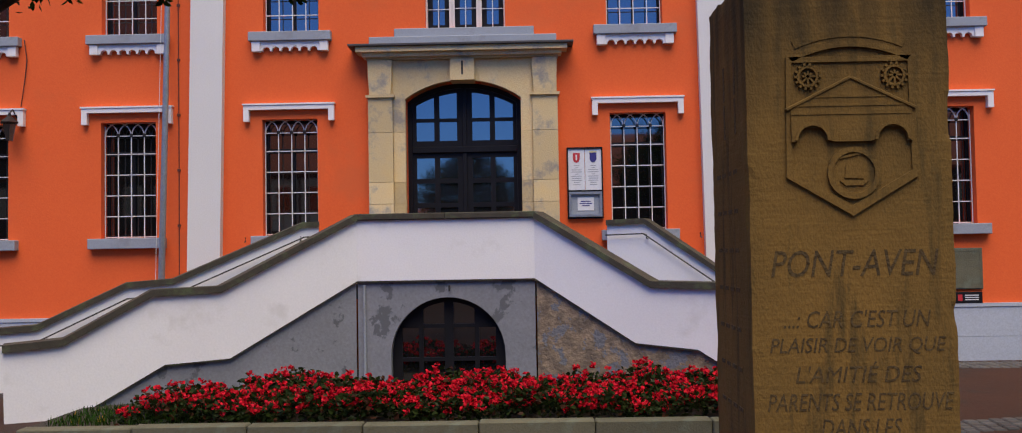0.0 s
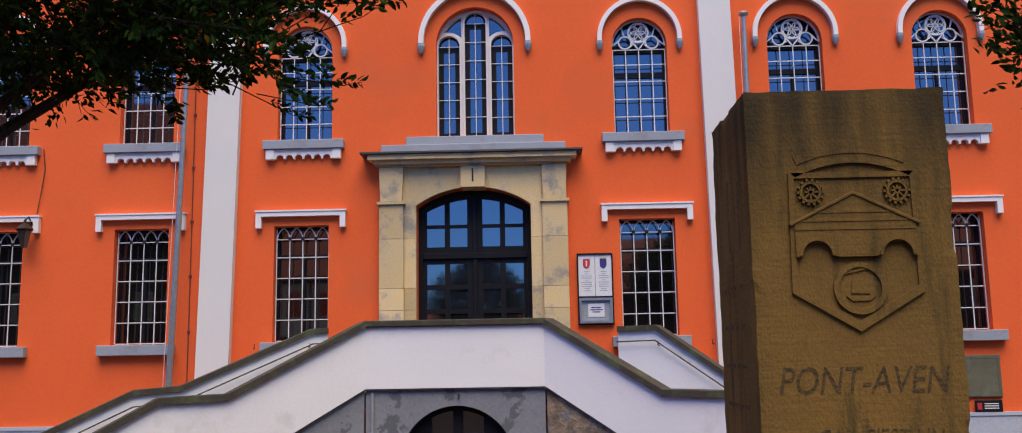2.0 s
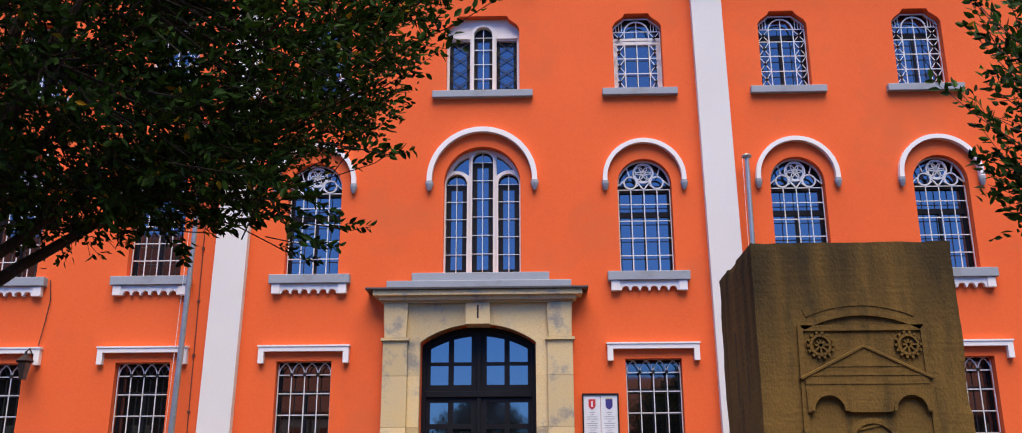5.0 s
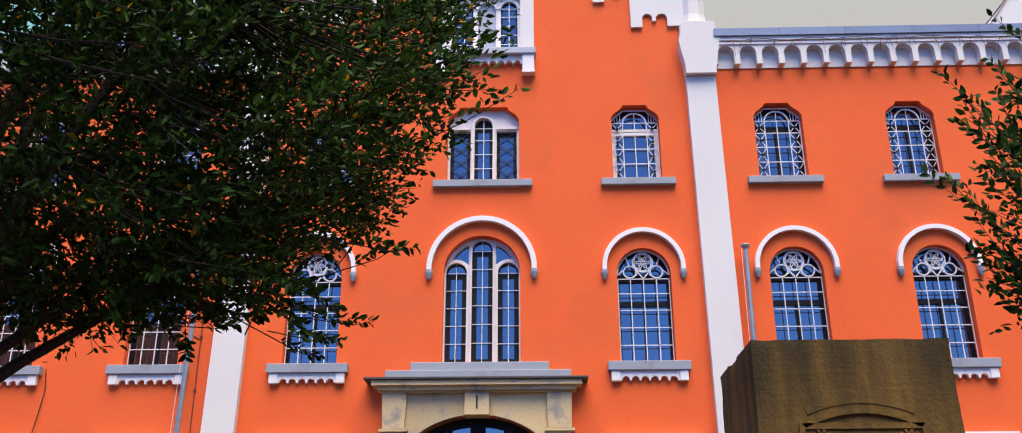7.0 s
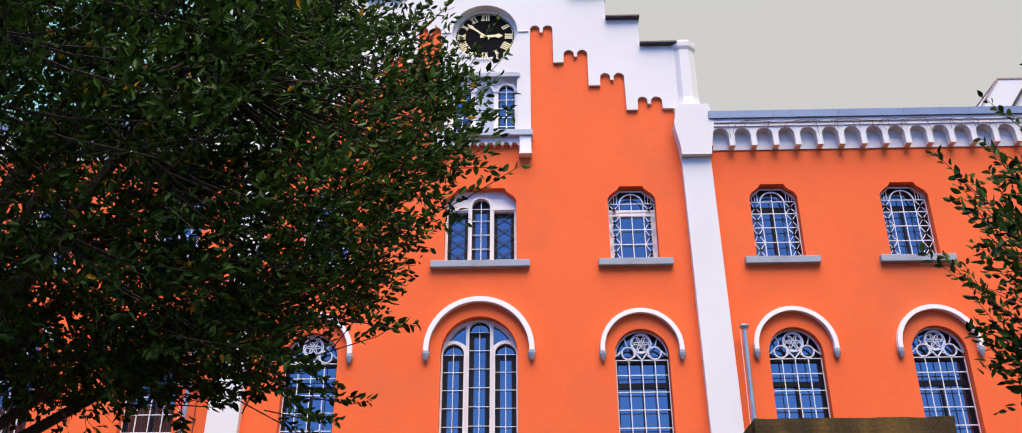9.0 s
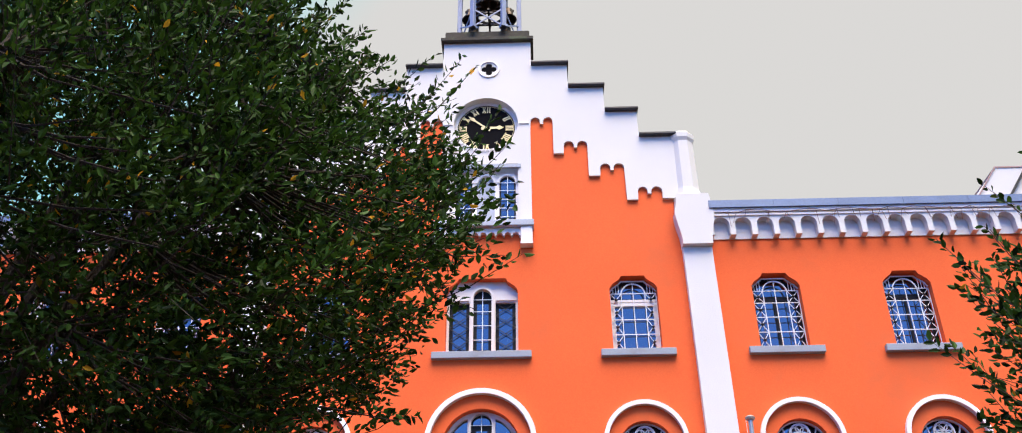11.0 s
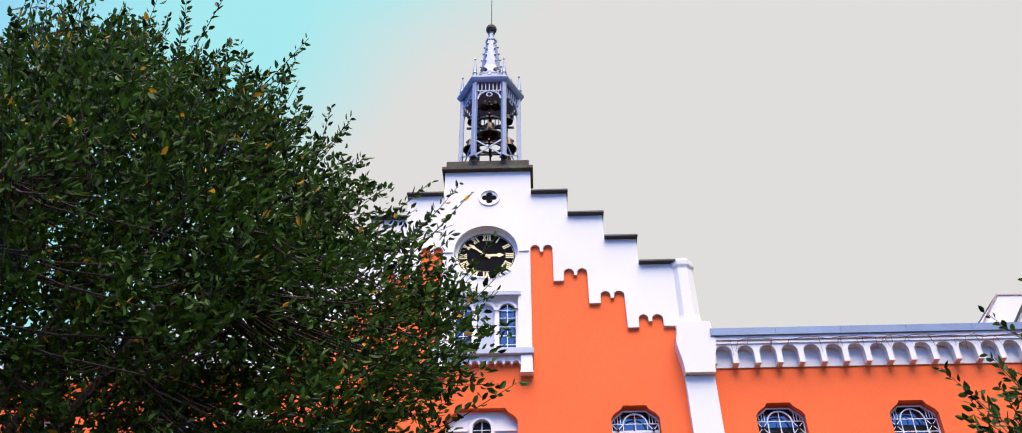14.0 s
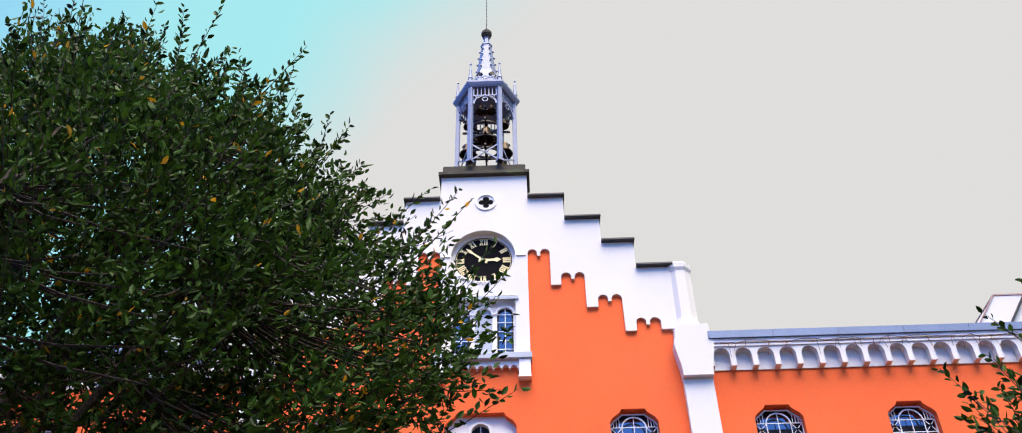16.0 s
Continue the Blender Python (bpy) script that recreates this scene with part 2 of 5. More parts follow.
def leaf_mat(name, dark, light, odd=None, share=0.0, gloss=0.45):
    m = bpy.data.materials.new(name)
    m.use_nodes = True
    n, link = m.node_tree.nodes, m.node_tree.links.new
    p = n["Principled BSDF"]
    g = n.new("ShaderNodeNewGeometry")
    r = n.new("ShaderNodeValToRGB")
    r.color_ramp.elements[0].color, r.color_ramp.elements[1].color = (*dark, 1), (*light, 1)
    r.color_ramp.elements[1].position = 1.0 - share - 0.001 if share else 1.0
    if odd:
        e = r.color_ramp.elements.new(1.0 - share)
        e.color = (*odd, 1)
    link(g.outputs["Random Per Island"], r.inputs[0])
    link(r.outputs[0], p.inputs["Base Color"])
    p.inputs["Roughness"].default_value = gloss
    p.inputs["Specular IOR Level"].default_value = 0.12
    tr = n.new("ShaderNodeBsdfTranslucent")
    link(r.outputs[0], tr.inputs[0])
    mx = n.new("ShaderNodeMixShader")
    mx.inputs[0].default_value = 0.25
    link(p.outputs[0], mx.inputs[1])
    link(tr.outputs[0], mx.inputs[2])
    link(mx.outputs[0], n["Material Output"].inputs[0])
    return m


LEAF = leaf_mat("tree_leaf", (0.003, 0.010, 0.002), (0.050, 0.122, 0.017), (0.60, 0.33, 0.02), 0.009, 0.5)
BEDLEAF = leaf_mat("bedding_leaf", (0.008, 0.016, 0.004), (0.028, 0.045, 0.010), (0.06, 0.022, 0.010), 0.12)
PETAL = leaf_mat("red_petal", (0.40, 0.004, 0.012), (0.78, 0.018, 0.045), gloss=0.6)


# ---------------------------------------------------------------- building blocks
def mesh_of(bm, name, material):
    me = bpy.data.meshes.new(name)
    bmesh.ops.recalc_face_normals(bm, faces=bm.faces)
    bm.to_mesh(me)
    bm.free()
    me.materials.append(material)
    return me


def part(name, bm, material, parent=None, label=""):
    ob = new(name, mesh_of(bm, name, material))
    ob.parent = parent
    return tagged(ob, label)


def root(name, label, category, group="", kind="", at=(0, 0, 0)):
    ob = new(name)
    ob.empty_display_size = 0.1
    ob.location = at
    return tagged(ob, label, category, group, kind)


def B():
    return bmesh.new()


def box(bm, x0, x1, y0, y1, z0, z1, bevel=0.0, m=None):
    r = bmesh.ops.create_cube(bm, size=1)
    mm = Matrix.Translation(((x0 + x1) / 2, (y0 + y1) / 2, (z0 + z1) / 2)) @ Matrix.Diagonal((x1 - x0, y1 - y0, z1 - z0, 1))
    bmesh.ops.transform(bm, matrix=(m or Matrix()) @ mm, verts=r["verts"])
    if bevel:
        es = {e for v in r["verts"] for e in v.link_edges}
        bmesh.ops.bevel(bm, geom=list(es), offset=bevel, segments=1, affect="EDGES")
    return bm


def prism(bm, pts, y0, y1, holes=(), m=None):
    """An upright slab with outline pts in x and z, from y0 to y1, with openings through it."""
    loops = [list(pts)] + [list(h) for h in holes]
    tris = tessellate_polygon([[Vector((x, z, 0)) for x, z in loop] for loop in loops])
    flat = [p for loop in loops for p in loop]
    m = m or Matrix()
    va = [bm.verts.new(m @ Vector((x, y0, z))) for x, z in flat]
    vb = [bm.verts.new(m @ Vector((x, y1, z))) for x, z in flat]
    for a, b, c in tris:
        if len({a, b, c}) == 3:
            for vs in ((va[a], va[b], va[c]), (vb[a], vb[c], vb[b])):
                try:
                    bm.faces.new(vs)
                except ValueError:
                    pass
    k = 0
    for loop in loops:
        n = len(loop)
        for i in range(n):
            j = (i + 1) % n
            bm.faces.new((va[k + i], va[k + j], vb[k + j], vb[k + i]))
        k += n
    return bm


def arc(cx, cz, r, a0, a1, n=16, rz=None):
    return [(cx + r * math.cos(radians(a0 + (a1 - a0) * i / n)), cz + (rz or r) * math.sin(radians(a0 + (a1 - a0) * i / n))) for i in range(n + 1)]


def arched(x0, x1, z0, spring, n=14, rise=None):
    """An opening with a round head."""
    r = (x1 - x0) / 2
    return [(x0, z0), (x1, z0)] + arc((x0 + x1) / 2, spring, r, 0, 180, n, rise)


def rect(x0, x1, z0, z1):
    return [(x0, z0), (x1, z0), (x1, z1), (x0, z1)]


def ring(bm, cx, cz, r0, r1, y0, y1, a0=0, a1=360, n=24, m=None):
    """A flat band bent round a centre."""
    if a1 - a0 >= 360:
        return prism(bm, arc(cx, cz, r1, 0, 360 - 360 / n, n - 1), y0, y1, [arc(cx, cz, r0, 0, 360 - 360 / n, n - 1)], m)
    return prism(bm, arc(cx, cz, r1, a0, a1, n) + arc(cx, cz, r0, a1, a0, n), y0, y1, (), m)


def tube(bm, pts, r0, r1=None, sides=6):
    r1 = r0 if r1 is None else r1
    pts = [Vector(p) for p in pts]
    loops = []
    for i, p in enumerate(pts):
        d = (pts[min(i + 1, len(pts) - 1)] - pts[max(i - 1, 0)]).normalized()
        u = d.orthogonal().normalized() if abs(d.z) > 0.99 else d.cross(Vector((0, 0, 1))).normalized()
        w = d.cross(u)
        r = r0 + (r1 - r0) * i / max(1, len(pts) - 1)
        loops.append([bm.verts.new(p + r * (math.cos(2 * math.pi * k / sides) * u + math.sin(2 * math.pi * k / sides) * w)) for k in range(sides)])
    for a, b in zip(loops, loops[1:]):
        for k in range(sides):
            bm.faces.new((a[k], a[(k + 1) % sides], b[(k + 1) % sides], b[k]))
    bm.faces.new(loops[0])
    bm.faces.new(list(reversed(loops[-1])))
    return bm


def lathe(bm, profile, at=(0, 0, 0), sides=16, start=0.0):
    """A turned shape from (radius, height) pairs, round an upright axis."""
    loops = []
    for r, z in profile:
        loops.append([bm.verts.new((at[0] + r * math.cos(start + 2 * math.pi * k / sides), at[1] + r * math.sin(start + 2 * math.pi * k / sides), at[2] + z)) for k in range(sides)])
    for a, b in zip(loops, loops[1:]):
        for k in range(sides):
            bm.faces.new((a[k], a[(k + 1) % sides], b[(k + 1) % sides], b[k]))
    bm.faces.new(loops[0])
    bm.faces.new(list(reversed(loops[-1])))
    return bm


# ---------------------------------------------------------------- the facade's plan
FY = 15.5          # the facade's plane
GZ = -0.25         # the ground
AX = -0.935        # the axis of the middle
TH = 0.45
COLS_G = (-8.87, -6.45, -3.81, 1.83, 4.37, 6.77)
COLS_2 = (-8.87, -6.43, -3.78, 1.81, 4.38, 6.76)
COLS_3 = (-8.87, -6.43, -3.70, 1.80, 4.36, 6.70)


def hole_g(x):
    return rect(x - 0.45, x + 0.45, 1.93, 3.82)


def hole_2(x):
    return arched(x - 0.455, x + 0.455, 5.24, 6.765)


def hole_3(x, w=0.43):
    return [(x - w, 8.50), (x + w, 8.50), (x + w, 9.72), (x + w - 0.05, 9.80), (x + w - 0.18, 9.90), (x + w - 0.22, 9.97),
            (x - w + 0.22, 9.97), (x - w + 0.18, 9.90), (x - w + 0.05, 9.80), (x - w, 9.72)]


DOOR_X0, DOOR_X1 = -1.915, -0.055
DOOR = [(DOOR_X0, 1.15), (DOOR_X1, 1.15), (DOOR_X1, 4.09)] + arc((DOOR_X0 + DOOR_X1) / 2, 4.09 - 1.32, 1.62, 54.5, 125.5, 14)[1:-1] + [(DOOR_X0, 4.09)]
TRIPLE = arched(AX - 0.65, AX + 0.65, 5.24, 6.83, 18)

# ground: one sheet to the horizon
g = B()
box(g, -900, 900, -900, 900, GZ - 0.3, GZ)
tagged(part("ground", g, PAVING), "red-brown paved square before the building", "ground", kind="structure")

XL, XR = -5.20, 3.10
STEP = ((0.92, 15.62), (1.67, 14.96), (2.39, 14.34), (3.03, 13.70), (3.72, 13.05))
GC = -0.88
outline = [(XL, GZ), (XR, GZ), (XR, 11.97)]
for dx, z in ((2.76, 12.55), (2.07, 13.12), (1.38, 13.72)):
    outline += [(GC + dx, outline[-1][1]), (GC + dx, z)]
outline += [(GC + 0.86, 13.72), (GC + 0.86, 11.05), (GC - 0.86, 11.05), (GC - 0.86, 13.72)]
outline += [(GC - 1.38, 13.72), (GC - 1.38, 13.12), (GC - 2.07, 13.12), (GC - 2.07, 12.55), (GC - 2.76, 12.55), (GC - 2.76, 11.97), (XL, 11.97)]
holes = [hole_g(x) for x in COLS_G[2:4]] + [hole_2(x) for x in COLS_2[2:4]] + [hole_3(x) for x in COLS_3[2:4]]
holes += [DOOR, TRIPLE, hole_3(AX, 0.645)]
w = prism(B(), outline, FY, FY + TH, holes)
wall_mid = tagged(part("wall_middle", w, ORANGE), "bright orange rendered middle wall of the town hall", "wall", kind="structure")
w = prism(B(), rect(XR, 22, GZ, 11.14), FY, FY + TH, [hole_g(x) for x in COLS_G[4:]] + [hole_2(x) for x in COLS_2[4:]] + [hole_3(x) for x in COLS_3[4:]])
tagged(part("wall_right_wing", w, ORANGE), "bright orange rendered wall of the wing", "wall", kind="structure")
w = prism(B(), rect(-22, XL, GZ, 11.14), FY, FY + TH, [hole_g(x) for x in COLS_G[:2]] + [hole_2(x) for x in COLS_2[:2]] + [hole_3(x) for x in COLS_3[:2]])
tagged(part("wall_left_wing", w, ORANGE), "bright orange rendered wall of the wing", "wall", kind="structure")
# rear and side walls, ceilings that close the rooms
w = B()
box(w, -22, 22, FY + 9, FY + 9.4, GZ, 11.2)
box(w, -22, -21.6, FY + TH, FY + 9, GZ, 11.2)
box(w, 21.6, 22, FY + TH, FY + 9, GZ, 11.2)
box(w, XL - 0.3, XR + 0.3, FY + 8.6, FY + 9.0, 11.2, 15.4)
tagged(part("wall_rear", w, ORANGE), "plain orange rear walls of the building", "wall", kind="structure")
for i, z in enumerate((1.0, 4.7, 8.1, 11.0)):
    tagged(part("ceiling" if i else "floor", box(B(), -21.6, 21.6, FY + TH, FY + 9, z, z + 0.2), WALLGREY), "plain grey floor slab inside the building", "slab", kind="structure")
w = B()
for z in (1.2, 4.9, 8.3):
    box(w, -21.6, 21.6, FY + 2.6, FY + 2.7, z, z + (3.5 if z < 4 else 3.2 if z < 8 else 2.7))
tagged(part("wall_inner", w, WALLGREY), "grey inner partition walls", "wall", kind="structure")

# plinth of the wings
for x0, x1, nm in ((3.36, 22, "plinth_right"), (-22, -5.46, "plinth_left")):
    p = B()
    for k, (za, zb) in enumerate(((GZ, 0.13), (0.135, 0.60))):
        box(p, x0, x1, FY - 0.06, FY - 0.002, za, zb)
    prism(p, [(x0, 0.605), (x1, 0.605), (x1, 0.66), (x0, 0.66)], FY - 0.075, FY - 0.002)
    tagged(part(nm, p, PALE), "pale blue-grey painted plinth", "plinth", kind="structure")


# buttress strips with flared shoulders and turrets
def buttress(name, xb, xt, side):
    r = root(name, "white rendered buttress with flared shoulder and turret", "buttress", kind="structure")
    hw = 0.265
    a = B()
    prism(a, [(xb - hw, GZ), (xb + hw, GZ), (xt + hw, 10.47), (xt - hw, 10.47)], FY - 0.14, FY + 0.05)
    part("shaft", a, WHITE, r)
    a = B()
    prof = [(0.275, 10.475), (0.275, 10.56), (0.29, 10.70), (0.33, 10.90), (0.36, 11.08), (0.365, 11.18), (0.33, 11.30), (0.315, 11.50), (0.30, 11.56)]
    prism(a, [(xt + d, z) for d, z in prof] + [(xt - d, z) for d, z in reversed(prof)], FY - 0.26, FY + 0.30)
    part("shoulder", a, WHITE, r)
    a = B()
    lathe(a, [(0.31, 11.55), (0.27, 11.66), (0.245, 11.8), (0.235, 12.9), (0.27, 12.97), (0.275, 13.07), (0.24, 13.12), (0.08, 13.22)], (xt - side * 0.035, FY + 0.08, 0), 8, math.pi / 8)
    part("turret", a, WHITE, r)
    return r


buttress("buttress_right", 3.14, 3.02, 1)
buttress("buttress_left", -5.22, -5.02, -1)


# white stepped gable with arched corbels below
def fingers(xs, top, low):
    """Points of the gable's lower edge from left to right: two round heads with a small corbel between."""
    a, b, c, d = xs
    out = []
    for x0, x1 in ((a, b), (c, d)):
        r = (x1 - x0) / 2
        out += [(x0, low)] + [(x0 + r - r * math.cos(math.pi * i / 8), top - r + r * math.sin(math.pi * i / 8)) for i in range(9)] + [(x1, low)]
    return out


low = [(0.88, 10.99), (0.88, 13.25)] + fingers((0.885, 1.075, 1.14, 1.33), 13.60, 13.43)
low += [(1.33, 12.70), (1.53, 12.70)] + fingers((1.535, 1.735, 1.80, 2.0), 12.99, 12.83)
low += [(2.0, 12.15), (2.22, 12.15)] + fingers((2.225, 2.42, 2.485, 2.69), 12.43, 12.27)
low += [(2.70, 11.58), (2.91, 11.58)] + fingers((2.915, 3.10, 3.17, 3.38), 11.87, 11.71)
low += [(3.38, 11.60), (3.74, 11.60)]
top = [(3.74, STEP[4][1]), (STEP[3][0], STEP[4][1])]
for k in (3, 2, 1, 0):
    top += [(STEP[k][0], STEP[k][1]), (STEP[k - 1][0] if k else 0.0, STEP[k][1])]
right = low + top[:-1]
poly = [(GC + dx, z) for dx, z in right] + [(GC - dx, z) for dx, z in reversed(right)]
CLK = (-0.895, 13.48)
QUAT = (-0.84, 14.89)


def quatrefoil(cx, cz, r, n=7):
    pts = []
    for k in range(4):
        a = 90 * k
        ox, oz = cx + r * 0.52 * math.cos(radians(a)), cz + r * 0.52 * math.sin(radians(a))
        pts += arc(ox, oz, r * 0.42, a - 115, a + 115, n)
    return pts


gable = root("gable", "white rendered stepped gable with arched corbel edge", "gable", kind="structure")
a = prism(B(), poly, FY - 0.06, FY + 0.48, [arc(CLK[0], CLK[1], 0.648, 0, 350, 35), quatrefoil(*QUAT, 0.17), rect(-1.53, -0.26, 11.12, 12.48)])
part("wall", a, WHITE, gable)
a = ring(B(), QUAT[0], QUAT[1], 0.185, 0.225, FY - 0.085, FY - 0.061, n=28)
part("ring_moulding", a, TRIM, gable)
# black plate close behind the face paints the shade of a deep opening
a = prism(B(), quatrefoil(*QUAT, 0.168), FY - 0.045, FY - 0.01)
part("backing", a, DIAL, gable, "black plate in the quatrefoil in place of its shade")
for k, (dx, z) in enumerate(STEP):
    inner = STEP[k - 1][0] if k else 0.0
    for s in ((1, -1) if k else (1,)):
        a = B()
        xa, xb = (GC + s * inner, GC + s * (dx + 0.03)) if k else (GC - dx - 0.06, GC + dx + 0.06)
        box(a, min(xa, xb), max(xa, xb), FY - 0.17, FY + 0.53, z + 0.002, z + (0.05 if k else 0.09), 0.008)
        part("coping", a, DARKSLATE if k else COPING, gable, "dark slate coping")
a = box(B(), GC - 0.90, GC + 0.90, FY - 0.08, FY + 1.3, STEP[0][1] + 0.092, STEP[0][1] + 0.33, 0.02)
part("belfry_base", a, COPING, gable, "weathered grey stone slab under the belfry")
# panel below the clock
a = B()
box(a, -1.53, -0.26, FY + 0.12, FY + 0.30, 12.06, 12.48)
for x0, x1 in ((-1.53, -1.47), (-1.15, -1.06), (-0.715, -0.625), (-0.31, -0.26)):
    box(a, x0, x1, FY + 0.06, FY + 0.30, 11.12, 12.14)
part("window_surround", a, TRIM, gable)
a = B()
for cx in (-1.31, -0.8875, -0.4675):
    ring(a, cx, 12.10, 0.155, 0.205, FY + 0.03, FY + 0.12, 0, 180, 14)
part("arch_moulding", a, TRIM, gable)
part("blind_panel", prism(B(), arched(-1.06, -0.715, 11.12, 12.09), FY + 0.10, FY + 0.119), PALE, gable, "grey blind niche between two windows")
for cx in (-1.31, -0.4675):
    wv = prism(B(), arched(cx - 0.157, cx + 0.157, 11.12, 12.10), FY + 0.085, FY + 0.119, [arched(cx - 0.125, cx + 0.125, 11.16, 12.09)])
    fr = part("window_frame", wv, BLACK, gable)
    part("pane", prism(B(), arched(cx - 0.125, cx + 0.125, 11.16, 12.09), FY + 0.10, FY + 0.11), GLASS, fr)
    gb = B()
    box(gb, cx - 0.008, cx + 0.008, FY + 0.055, FY + 0.07, 11.12, 12.25)
    for z in (11.32, 11.52, 11.72, 11.92, 12.10):
        box(gb, cx - 0.155, cx + 0.155, FY + 0.058, FY + 0.067, z, z + 0.012)
    part("grille", gb, GRILLE, fr)
a = box(B(), -1.60, -0.20, FY - 0.095, FY - 0.061, 12.37, 12.45, 0.005)
part("lintel_band", a, PALE, gable)
for x0, x1 in ((-1.755, -1.56), (-0.23, -0.025)):
    part("impost_moulding", box(B(), x0, x1, FY - 0.085, FY - 0.061, 13.44, 13.475, 0.004), TRIM, gable)
a = box(B(), -1.88, 0.03, FY - 0.20, FY + 0.10, 10.98, 11.115, 0.012)
part("panel_sill", a, PALE, gable, "pale grey sill under the clock panel")
for x0, x1 in ((-1.84, -1.62), (-0.22, -0.0)):
    a = box(B(), x0, x1, FY - 0.16, FY - 0.002, 10.63, 10.978, 0.008)
    box(a, x0 - 0.01, x1 + 0.01, FY - 0.175, FY - 0.002, 10.60, 10.63)
    part("corbel", a, TRIM, gable)


def scallops(x0, x1, z0, z1, n, y0, y1, foot=0.03):
    """A little table of round arches hanging under a sill."""
    pts = [(x0, z1), (x0, z0)]
    wd = (x1 - x0 - foot) / n
    for k in range(n):
        xa = x0 + foot + k * wd
        xb = xa + wd - foot
        r = (xb - xa) / 2
        pts += [(xa, z0)] + [(xa + r - r * math.cos(math.pi * i / 8), z0 + 0.01 + r * 0.95 * math.sin(math.pi * i / 8)) for i in range(1, 8)] + [(xb, z0)]
    pts += [(x1, z0), (x1, z1)]
    return prism(B(), list(reversed(pts)), y0, y1)


part("arch_table", scallops(-1.62, -0.22, 10.82, 10.978, 9, FY - 0.10, FY - 0.002), TRIM, gable)
# toothed collar round the clock opening
a = B()
ring(a, CLK[0], CLK[1], 0.585, 0.647, FY + 0.10, FY + 0.15, n=48)
part("dial_rim", a, TRIM, gable)
for k in range(-7, 8):
    ang = radians(-90 + k * 6.2)
    a = B()
    mm = Matrix.Translation((CLK[0] + 0.70 * math.cos(ang), FY - 0.073, CLK[1] + 0.70 * math.sin(ang))) @ Matrix.Rotation(-ang - math.pi / 2, 4, "Y")
    prism(a, [(-0.028, 0.04), (0.028, 0.04), (0.0, -0.03)], -0.012, 0.012, (), mm)
    part("tooth", a, TRIM, gable)

# the clock
clock = root("tower_clock", "round black clock dial with pale gilt roman numerals and hands", "clock", at=(CLK[0], FY + 0.12, CLK[1]))
part("dial", prism(B(), arc(0, 0, 0.582, 0, 352.5, 47), 0.0, 0.05), DIAL, clock)
a = ring(B(), 0, 0, 0.555, 0.563, -0.004, 0.0, n=48)
part("minute_ring", a, GILT, clock)
NUM = ("XII", "I", "II", "III", "IIII", "V", "VI", "VII", "VIII", "IX", "X", "XI")


def glyphs(bm, text, h, m):
    """Roman numerals from straight strokes."""
    wd = {"I": 0.30, "V": 0.62, "X": 0.62}
    total = sum(wd[c] for c in text) * h
    x = -total / 2
    t = 0.055 * h * 1.6
    for c in text:
        wch = wd[c] * h
        cx = x + wch / 2
        strokes = {"I": ((0, 0),), "V": ((-0.2 * h, 0), (0.2 * h, 0)), "X": ((-0.2 * h, 0.2 * h), (0.2 * h, -0.2 * h))}[c]
        for s in strokes:
            top_x, bot_x = s
            prism(bm, [(cx + bot_x - t, -h / 2), (cx + bot_x + t, -h / 2), (cx + top_x + t, h / 2), (cx + top_x - t, h / 2)], -0.008, -0.001, (), m)
        for zz in (-h / 2, h / 2 - 0.008):
            prism(bm, rect(cx - wch * 0.42, cx + wch * 0.42, zz, zz + 0.008), -0.009, -0.001, (), m)
        x += wch


for k, text in enumerate(NUM):
    ang = radians(90 - 30 * k)
    a = B()
    glyphs(a, text, 0.15, Matrix.Translation((0.47 * math.cos(ang), 0, 0.47 * math.sin(ang))) @ Matrix.Rotation(radians(30 * k), 4, "Y"))
    part("numeral", a, GILT, clock)
for nm, ang, ln, wd in (("minute_hand", -50, 0.48, 0.022), ("hour_hand", 88, 0.36, 0.032)):
    a = prism(B(), [(-wd, -0.10), (wd, -0.10), (wd * 0.8, ln * 0.6), (wd * 1.7, ln * 0.75), (0, ln), (-wd * 1.7, ln * 0.75), (-wd * 0.8, ln * 0.6)], -0.02, -0.012, (), Matrix.Rotation(radians(ang), 4, "Y"))
    part(nm, a, GILT, clock)
part("hub", prism(B(), arc(0, 0, 0.035, 0, 330, 11), -0.03, -0.008), GILT, clock)


# ---------------------------------------------------------------- windows
def bar_x(bm, x, z0, z1, y, t=0.0075):
    box(bm, x - t, x + t, y - t, y + t, z0, z1)


def bar_z(bm, x0, x1, z, y, t=0.0075):
    box(bm, x0, x1, y - t, y + t, z - t, z + t)


def strut(bm, x0, z0, x1, z1, y, t=0.008):
    a = math.atan2(z1 - z0, x1 - x0)
    box(bm, 0, math.hypot(x1 - x0, z1 - z0), -t, t, -t, t, 0, Matrix.Translation((x0, y, z0)) @ Matrix.Rotation(-a, 4, "Y"))
    return bm


def sill(parent, hw, z0, z1, out=0.13):
    part("window_sill", box(B(), -hw, hw, -out, 0.24, z0, z1, 0.008), GREY, parent, "grey painted stone sill")


